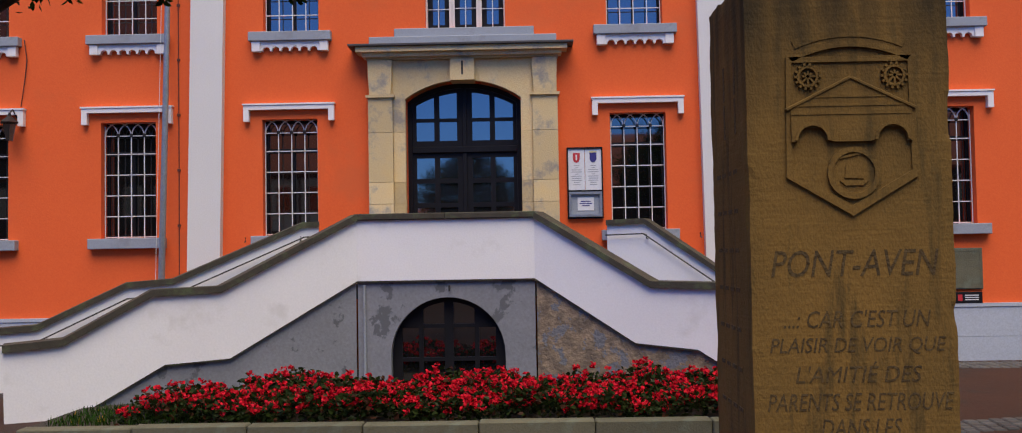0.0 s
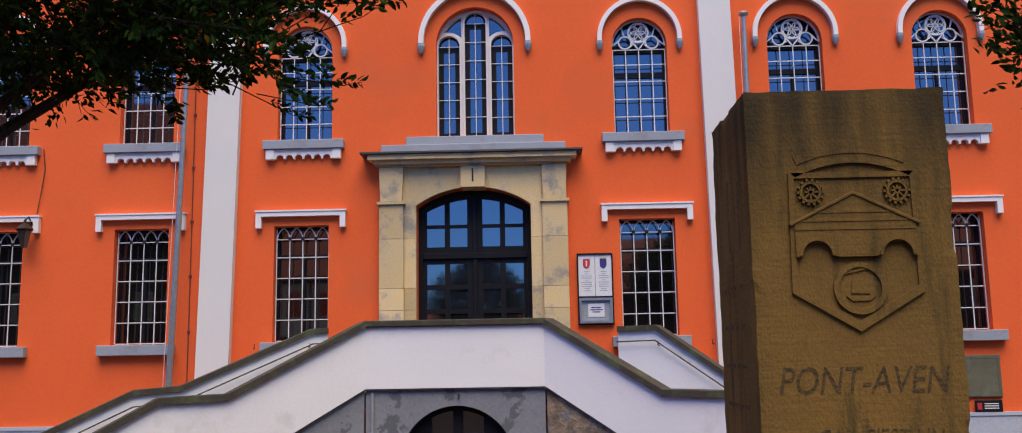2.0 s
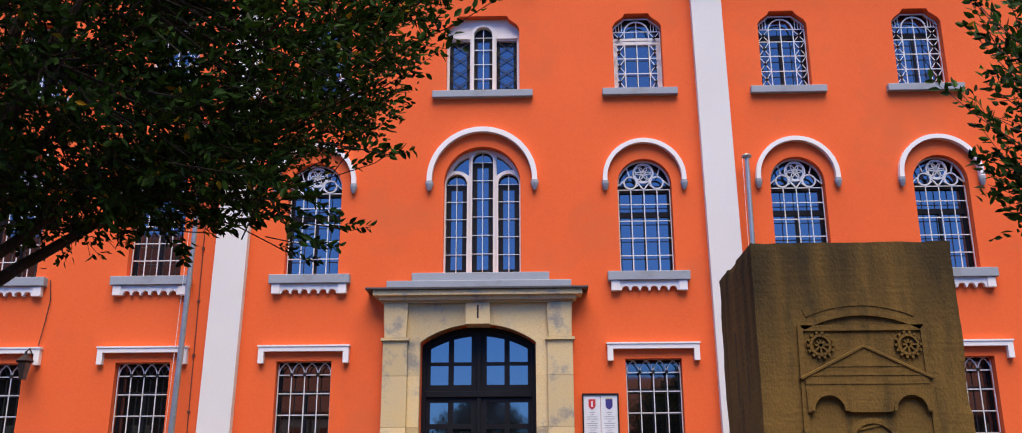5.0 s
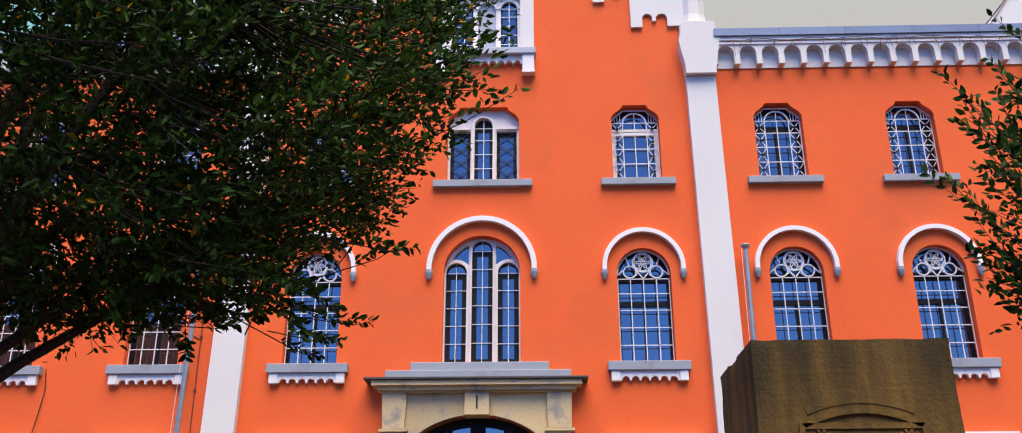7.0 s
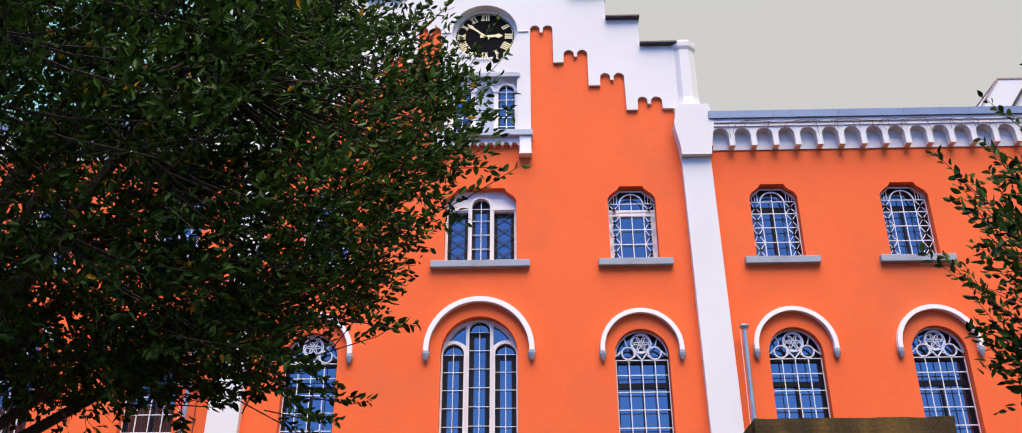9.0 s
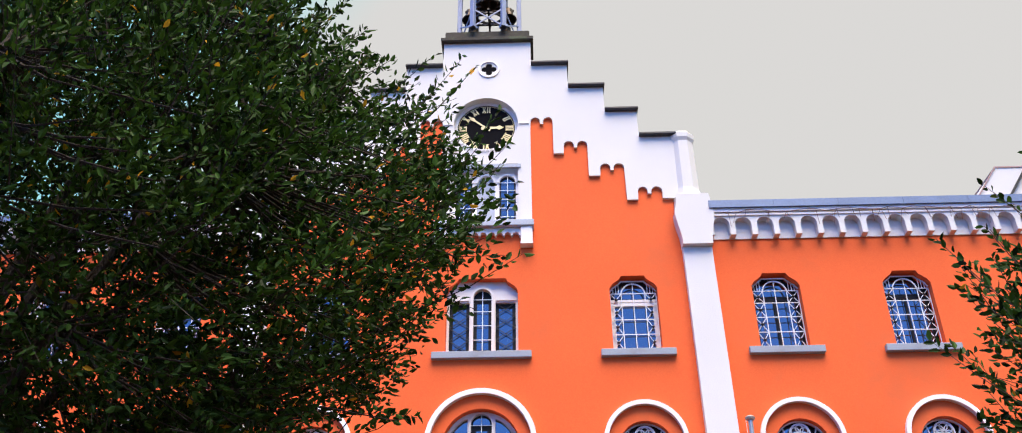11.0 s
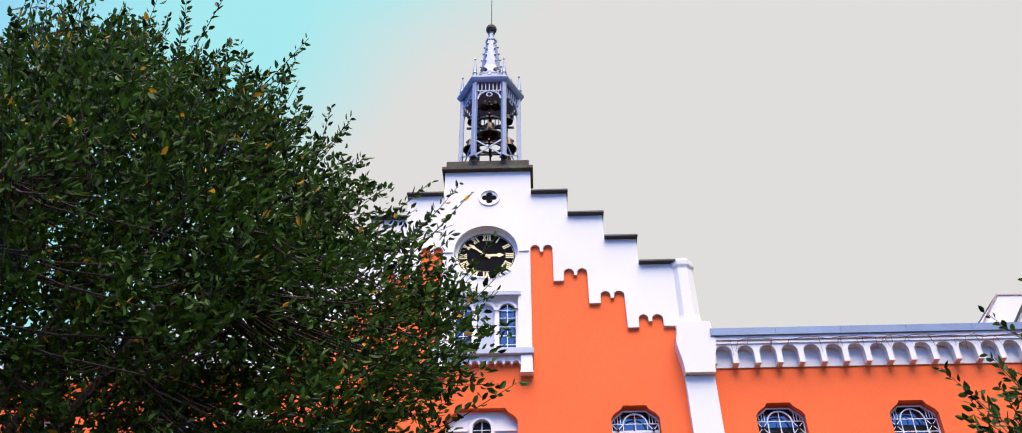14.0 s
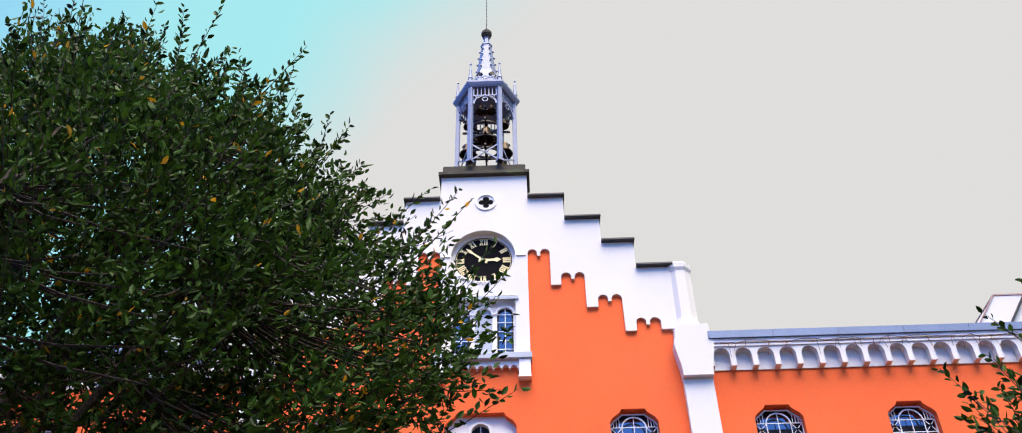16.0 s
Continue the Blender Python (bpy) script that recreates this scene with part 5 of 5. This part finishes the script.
for q in range(7):
    ang = 2 * math.pi * q / 7 + rng.uniform(0, 1, len(x))
    pd.append(np.stack([np.cos(ang), np.sin(ang) * 0.7 - 0.35, 0.55 + 0.3 * np.sin(3 * ang)], 1))
    pb.append(centre + rng.normal(0, 0.012, centre.shape))
fl = leaf_cloud("red_blossom", np.concatenate(pb), np.concatenate(pd), rng.uniform(0.026, 0.048, 7 * len(x)), 1.0, PETAL, rng=rng)
tagged(fl, "bright red begonia blossom over the bedding foliage", "flowers", kind="stuff")
x = rng.uniform(-5.0, -3.4, 1800)
y = rng.uniform(9.9, 11.0, 1800)
gr = leaf_cloud("grass", np.stack([x, y, np.full(1800, GZ + 0.115)], 1), np.stack([rng.normal(0, 0.3, 1800), rng.normal(0, 0.3, 1800), np.ones(1800)], 1), rng.uniform(0.04, 0.12, 1800), 0.12, LEAF, rng=rng)
tagged(gr, "thin grass at the end of the flower bed", "grass", kind="stuff")

# ---------------------------------------------------------------- sandstone stele
SX0, SX1, SY0, SY1, SZ = 0.585, 1.125, 2.56, 3.04, 2.325
stele = root("stele", "weathered brown sandstone stele with carved arms and lettering", "stele", at=((SX0 + SX1) / 2, (SY0 + SY1) / 2, GZ))
SCX, SCY = (SX0 + SX1) / 2, (SY0 + SY1) / 2


def letters(text, width, height, cx, z, slant=0.22):
    """The text as a thin solid through the front face."""
    cu = bpy.data.curves.new("letters", "FONT")
    cu.body, cu.extrude, cu.align_x, cu.align_y, cu.shear, cu.resolution_u = text, 0.5, "CENTER", "CENTER", slant, 3
    ob = new("letters", cu)
    bpy.context.view_layer.update()
    dg = bpy.context.evaluated_depsgraph_get()
    me = bpy.data.meshes.new_from_object(ob.evaluated_get(dg))
    bpy.data.objects.remove(ob)
    bm = B()
    bm.from_mesh(me)
    bmesh.ops.remove_doubles(bm, verts=bm.verts, dist=1e-4)
    xs, ys = [v.co.x for v in bm.verts], [v.co.y for v in bm.verts]
    sx, sz = width / (max(xs) - min(xs)), height / (max(ys) - min(ys))
    mx, my = (max(xs) + min(xs)) / 2, (max(ys) + min(ys)) / 2
    for v in bm.verts:
        v.co = ((v.co.x - mx) * sx + cx - SCX, SY0 - SCY + v.co.z * 0.016, (v.co.y - my) * sz + z - GZ)
    return bm


body = box(B(), SX0 - SCX, SX1 - SCX, SY0 - SCY, SY1 - SCY, 0.0, SZ - GZ)
bmesh.ops.subdivide_edges(body, edges=[e for e in body.edges if abs(e.verts[0].co.z - e.verts[1].co.z) > 1], cuts=110, use_grid_fill=True)
bmesh.ops.subdivide_edges(body, edges=[e for e in body.edges if abs(e.verts[0].co.z - e.verts[1].co.z) < 0.001], cuts=27, use_grid_fill=True)
body.normal_update()
hx, hy, hz = (SX1 - SX0) / 2, (SY1 - SY0) / 2, SZ - GZ
moved = {}
for v in body.verts:
    near = sorted((hx - abs(v.co.x), hy - abs(v.co.y), hz - v.co.z))
    edge = max(0.0, 1 - near[1] / 0.03)
    p = v.co + Vector((3, 7, 1))
    wear = (noise.noise(p * 9) * 0.5 + noise.noise(p * 31) * 0.35 + 0.45) * 0.007 * edge + 0.0008 * noise.noise(p * 22)
    if edge and noise.noise(p * 5.5) > 0.33:
        wear += 0.005 * edge
    moved[v] = v.co - v.normal * wear
for v, p in moved.items():
    v.co = p
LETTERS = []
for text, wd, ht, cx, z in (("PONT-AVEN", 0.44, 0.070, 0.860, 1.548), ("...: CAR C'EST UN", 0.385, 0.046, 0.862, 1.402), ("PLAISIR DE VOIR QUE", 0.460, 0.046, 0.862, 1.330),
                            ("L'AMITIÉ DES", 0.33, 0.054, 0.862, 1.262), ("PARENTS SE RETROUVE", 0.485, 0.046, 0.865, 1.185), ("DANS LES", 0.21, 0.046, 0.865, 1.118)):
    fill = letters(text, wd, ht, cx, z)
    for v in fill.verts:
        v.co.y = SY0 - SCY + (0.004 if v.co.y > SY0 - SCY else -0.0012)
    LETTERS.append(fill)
bo = part("shaft", body, STELE, stele)
# raised bars toned dark like shaded carving, for strokes too worn to read
for k in range(9):
    z = 2.02 - GZ - 0.11 * k
    for q in range(2 if k < 2 else 4):
        yy = -0.12 + q * (0.14 if k < 2 else 0.075)
        part("worn_stroke", box(B(), SX0 - SCX - 0.0012, SX0 - SCX + 0.008, yy, yy + (0.022 if k < 2 else 0.05), z, z + (0.10 if k < 2 else 0.012)), STROKE_DARK, stele)
# letters sit slightly proud; their dark colour imitates shaded cuts
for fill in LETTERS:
    part("lettering", fill, LETTER_DARK, stele, "thin raised lettering toned dark for the shade of cuts")


def on_front(bm_fn, name, label=""):
    return part(name, bm_fn, STELE, stele, label)


FM = Matrix.Translation((-SCX, SY0 - SCY, -GZ))
sh_pts = [(0.686, 1.775), (0.858, 1.672), (1.032, 1.775), (1.026, 2.095), (0.692, 2.095)]
on_front(prism(B(), sh_pts, -0.0024, 0.004, (), FM), "shield_field")
on_front(prism(B(), sh_pts, -0.0084, 0.004, [[(0.702, 1.79), (0.858, 1.700), (1.016, 1.79), (1.012, 2.080), (0.706, 2.080)]], FM), "shield_rim")
a = prism(B(), [(0.700, 1.905), (0.858, 1.905), (1.018, 1.905), (1.018, 1.955), (0.858, 2.035), (0.700, 1.955)], -0.0120, 0.0, (), FM)
on_front(a, "bridge_gable")
a = B()
prism(a, [(0.700, 1.868)] + [(0.716, 1.868)] + arc(0.755, 1.872, 0.039, 180, 0, 10) + [(0.815, 1.868), (0.905, 1.868)] + arc(0.965, 1.872, 0.039, 180, 0, 10) + [(1.004, 1.868), (1.018, 1.868), (1.018, 1.923), (0.700, 1.923)], -0.0150, 0.0, (), FM)
on_front(a, "bridge_arcade")
for z in (1.94, 1.962, 1.985):
    a = box(B(), 0.70 + max(0, (z - 1.955) * 2), 1.018 - max(0, (z - 1.955) * 2), -0.0138, -0.0117, z, z + 0.004, 0, FM)
    on_front(a, "bridge_course")
a = B()
ring(a, 0.862, 1.785, 0.055, 0.069, -0.0120, 0.0, n=28, m=FM)
on_front(a, "roundel_rim")
a = prism(B(), arc(0.862, 1.785, 0.055, 0, 345, 23), -0.0060, 0.0, (), FM)
on_front(a, "roundel")
a = B()
prism(a, [(0.825, 1.765), (0.84, 1.752), (0.885, 1.752), (0.902, 1.765)], -0.0102, -0.0054, (), FM)
prism(a, [(0.838, 1.772), (0.888, 1.770), (0.880, 1.812), (0.842, 1.806)], -0.0096, -0.0054, (), FM)
prism(a, [(0.825, 1.822), (0.882, 1.834), (0.882, 1.840), (0.825, 1.828)], -0.0096, -0.0054, (), FM)
on_front(a, "carved_ship")
for gx in (0.748, 0.976):
    a = B()
    ring(a, gx, 2.042, 0.022, 0.029, -0.0108, 0.0, n=20, m=FM)
    for k in range(14):
        an = radians(360 / 14 * k)
        box(a, 0.027, 0.036, -0.0108, 0.0, -0.0024, 0.004, 0, FM @ Matrix.Translation((gx, 0, 2.042)) @ Matrix.Rotation(-an, 4, "Y"))
    for k in range(4):
        box(a, -0.0144, 0.024, -0.0096, 0.0, -0.0018, 0.003, 0, FM @ Matrix.Translation((gx, 0, 2.042)) @ Matrix.Rotation(radians(45 * k), 4, "Y"))
    on_front(a, "gear")
a = B()
prism(a, arc(0.860, 1.79, 0.345, 62, 118, 14) + arc(0.860, 1.80, 0.320, 118, 62, 14), -0.0084, 0.0, (), FM)
on_front(a, "crown_band")
on_front(prism(B(), arc(0.860, 1.80, 0.372, 66, 114, 12) + arc(0.860, 1.80, 0.348, 114, 66, 12), -0.0022, 0.0, (), FM), "crown_wall")
for s in (-1, 1):
    a = box(B(), -0.005, 0.186, -0.016, 0.0, -0.0045, 0.0045, 0.002, FM @ Matrix.Translation((0.858 - s * 0.166, 0, 1.956)) @ Matrix.Diagonal((s, 1, 1, 1)) @ Matrix.Rotation(-math.atan2(0.082, 0.166), 4, "Y"))
    on_front(a, "gable_ridge")
for cx in (0.755, 0.965):
    on_front(ring(B(), cx, 1.872, 0.039, 0.047, -0.0185, 0.0, 0, 180, 12, FM), "arch_ring")

# ---------------------------------------------------------------- trees


def tree(name, base, fork, centre, prof, ysq, twigs, leaves, seed, label, low=None, foot=0.0):
    rg = np.random.default_rng(seed)
    random.seed(seed)
    r = root(name, label, "tree", "trees by the square", at=(base[0], base[1], GZ))
    off = Vector((base[0], base[1], GZ))
    zs, rs = [p[0] for p in prof], [p[1] for p in prof]

    def inside(n, shell):
        z = rg.uniform(zs[0], zs[-1], n * 3)
        rad = np.interp(z, zs, rs)
        z, rad = z[rg.uniform(0, max(rs), len(z)) < rad][:n], None
        rad = np.interp(z, zs, rs)
        a = rg.uniform(0, 2 * math.pi, len(z))
        lump = 1 + 0.10 * np.sin(3 * a + 1.3 * z + seed) + 0.08 * np.sin(5 * a - 2.1 * z) + 0.05 * np.sin(9 * a + 4 * z)
        k = rg.uniform(0, 1, len(z)) ** shell
        return np.stack([centre[0] + np.cos(a) * rad * lump * k, centre[1] + np.sin(a) * rad * lump * k * ysq, z], 1)

    tr = B()
    fk = Vector(fork)
    tube(tr, [Vector((base[0], base[1], GZ - foot)) - off, Vector((base[0] + 0.03, base[1], GZ + 1.2)) - off, fk - off], 0.19, 0.13, 12)
    part("trunk", tr, BARK, r)
    anchors = inside(16, 0.55)
    anchors[:, 2] = np.maximum(anchors[:, 2], fork[2] + 0.35)
    subs = []
    for p in anchors:
        lb = B()
        p = Vector(p)
        mid_p = fk.lerp(p, 0.45) + Vector((random.uniform(-0.15, 0.15), random.uniform(-0.15, 0.15), -0.05 + 0.12 * random.random()))
        q1, q2 = fk.lerp(mid_p, 0.5) + Vector((0, 0, 0.02)), mid_p.lerp(p, 0.55) + Vector((random.uniform(-0.08, 0.08), random.uniform(-0.08, 0.08), 0.05))
        tube(lb, [fk - off, q1 - off, mid_p - off, q2 - off, p - off], 0.062, 0.012, 7)
        part("limb", lb, BARK, r)
        subs += [q1, mid_p, q2, p, mid_p.lerp(q2, 0.5), q2.lerp(p, 0.5)]
    sub = np.array(subs)
    tips = inside(twigs, 0.42)
    tw = B()
    lb_, ld_ = [], []
    c = np.array([centre[0], centre[1], (zs[0] + zs[-1]) / 2 - 0.8])
    for i, p in enumerate(tips):
        dist = ((sub - p) ** 2).sum(1)
        s = sub[dist.argmin()]
        out = p - c
        out = out / (np.linalg.norm(out) + 1e-6) + np.array([0, 0, 0.35]) + rg.normal(0, 0.35, 3)
        out /= np.linalg.norm(out)
        ln = rg.uniform(0.28, 0.62)
        tip = p + out * ln * 0.6
        st = p - out * ln * 0.4
        if i % 3 == 0:
            tube(tw, [Vector(s) - off, Vector(s * 0.45 + st * 0.55 + np.array([0, 0, -0.04])) - off, Vector(st) - off], 0.011, 0.005, 4)
        if i % 2 == 0:
            tube(tw, [Vector(st) - off, Vector((st + tip) / 2) - off, Vector(tip) - off], 0.004, 0.002, 3)
        f = rg.uniform(0, 1.0, leaves)
        b = st + (tip - st) * f[:, None] + rg.normal(0, 0.028, (leaves, 3))
        lb_.append(b - np.array(off))
        ld_.append(out * 0.7 + rg.normal(0, 0.6, (leaves, 3)) + np.array([0, 0, 0.15]))
    # long shoots that stand out of the outline
    shoots = inside(twigs // 22, 0.04)
    ups = np.tile([0.0, 0.0, 0.75], (len(shoots), 1))
    if low is not None:
        drop = np.array(low) + rg.normal(0, 1, (70, 3)) * np.array([0.40, 0.30, 0.13])
        shoots, ups = np.concatenate([shoots, drop]), np.concatenate([ups, np.tile([0.0, 0.0, 0.35], (70, 1))])
    for p, up in zip(shoots, ups):
        out = (p - c) / (np.linalg.norm(p - c) + 1e-6) * 0.8 + up + rg.normal(0, 0.2, 3)
        out /= np.linalg.norm(out)
        ln = rg.uniform(0.35, 0.7) if up[2] > 0.5 else rg.uniform(0.15, 0.3)
        bend = np.array([0, 0, 0.06])
        tube(tw, [Vector(p - out * 0.3) - off, Vector(p + out * ln * 0.5 - bend * 0.5) - off, Vector(p + out * ln) - off], 0.005, 0.002, 3)
        m_ = 26
        f = np.linspace(-0.1, 1.0, m_)
        lb_.append(p + out * ln * f[:, None] + rg.normal(0, 0.008, (m_, 3)) - np.array(off))
        side = np.cross(out, rg.normal(size=3))
        side /= np.linalg.norm(side)
        ld_.append(out * 0.8 + side * np.where(np.arange(m_) % 2, 1, -1)[:, None] * 0.8 + rg.normal(0, 0.2, (m_, 3)))
    part("branchwork", tw, BARK, r)
    bs, ds = np.concatenate(lb_), np.concatenate(ld_)
    leaf_cloud("crown", bs, ds, rg.uniform(0.042, 0.074, len(bs)), 0.46, LEAF, r, rng=rg)
    return r


linden = tree("tree", (-3.75, 5.05), (-3.60, 5.0, 2.25), (-3.40, 5.3), ((3.3, 0.9), (3.55, 1.8), (3.85, 2.45), (4.35, 2.95), (4.95, 3.05), (5.5, 2.72), (6.3, 2.15), (7.0, 1.35), (7.6, 0.65), (8.0, 0.1)), 0.6, 5600, 19, 11,
     "leafy green tree with a few yellowing leaves beside the square", (-1.95, 5.1, 3.36), 1.93)
# a young street tree, close to the stele
linden.scale = (0.50, 0.50, 0.50)
linden.location = (-3.75 * 0.50, 5.05 * 0.50, 1.66 + 0.50 * (GZ - 1.66))
tree("tree", (4.9, 4.9), (4.8, 4.9, 2.3), (4.73, 4.9), ((2.6, 1.1), (2.9, 1.75), (3.3, 2.1), (3.8, 2.1), (4.2, 1.75), (4.6, 1.25), (4.9, 0.75), (5.15, 0.1)), 0.6, 4800, 20, 23,
     "small leafy green tree beyond the stele")


# ---------------------------------------------------------------- houses across the square
def house(x0, x1, y, eave, ridge, wall, label):
    r = root("house", label, "house", "houses across the square", at=((x0 + x1) / 2, y, GZ))
    hw = (x1 - x0) / 2
    a = B()
    turn = Matrix.Rotation(radians(90), 4, "Z")
    prism(a, [(0, 0), (0, eave), (-4, ridge), (-8, eave), (-8, 0)], -hw, hw, (), turn)
    part("wall", a, wall, r)
    a = B()
    prism(a, [(0.4, eave - 0.22), (0.4, eave - 0.05), (-4, ridge + 0.2), (-8.4, eave - 0.05), (-8.4, eave - 0.22), (-4, ridge + 0.04)], -hw - 0.3, hw + 0.3, (), turn)
    part("roof", a, TILE, r)
    for z in (2.9, 5.6):
        if z < eave:
            part("beam", box(B(), -hw, hw, 0.002, 0.05, z, z + 0.2), TIMBER, r)
            n = int(hw * 2 / 1.5)
            for k in range(n):
                x = -hw + 0.75 + k * 1.5
                wd = part("window", box(B(), x - 0.42, x + 0.42, 0.002, 0.04, z - 1.7, z - 0.3), CREAM, r)
                part("pane", box(B(), x - 0.34, x + 0.34, 0.042, 0.05, z - 1.62, z - 0.38), GLASS, wd)
                part("beam", box(B(), x - 0.80, x - 0.66, 0.002, 0.045, 0.0 if z < 4 else 3.1, z), TIMBER, r)
    return r


# its brightened white wall stands in for sunlight on the front
house(-15.5, -8.2, -15.0, 6.0, 9.5, WHITE_BRIGHT, "cream half-timbered house with a red tiled roof")
house(-33.0, -16.4, -14.0, 8.6, 15.5, DARKWALL, "tall dark house with a red tiled roof")
# unseen, added; kept low so that the door panes reflect sky
house(-7.4, 1.2, -18.0, 2.6, 4.2, DARKWALL, "added low dark house with a red tiled roof")
house(2.0, 9.6, -16.0, 5.2, 7.9, DARKWALL, "dark rendered house with a red tiled roof")
# unseen, added to darken reflections in the right-hand street windows
house(10.4, 30.0, -16.0, 5.8, 8.8, DARKWALL, "added brown house with a red tiled roof")

# cobbled strip before the wing
cob = root("cobble_strip", "grey cobbled strip along the plinth", "paving", kind="structure", at=(0, 0, GZ))
a = box(B(), -0.065, 0.065, -0.065, 0.065, -0.02, 0.018, 0.015)
me = mesh_of(a, "cobble", COBBLE)
random.seed(9)
for i in range(30):
    for j in range(5):
        o = new("cobble", me)
        o.parent = cob
        o.location = (5.6 + i * 0.15 + random.uniform(-0.01, 0.01), 14.55 + j * 0.15 + random.uniform(-0.012, 0.012), random.uniform(-0.004, 0.004))
        o.rotation_euler = (0, 0, random.uniform(-0.15, 0.15))
for i in range(28):
    for j in range(4):
        o = new("cobble", me)
        o.parent = cob
        o.location = (4.2 + i * 0.15 + j * 0.02, 9.6 + j * 0.15 + i * 0.035 + random.uniform(-0.012, 0.012), random.uniform(-0.004, 0.004))
        o.rotation_euler = (0, 0, random.uniform(-0.15, 0.15))
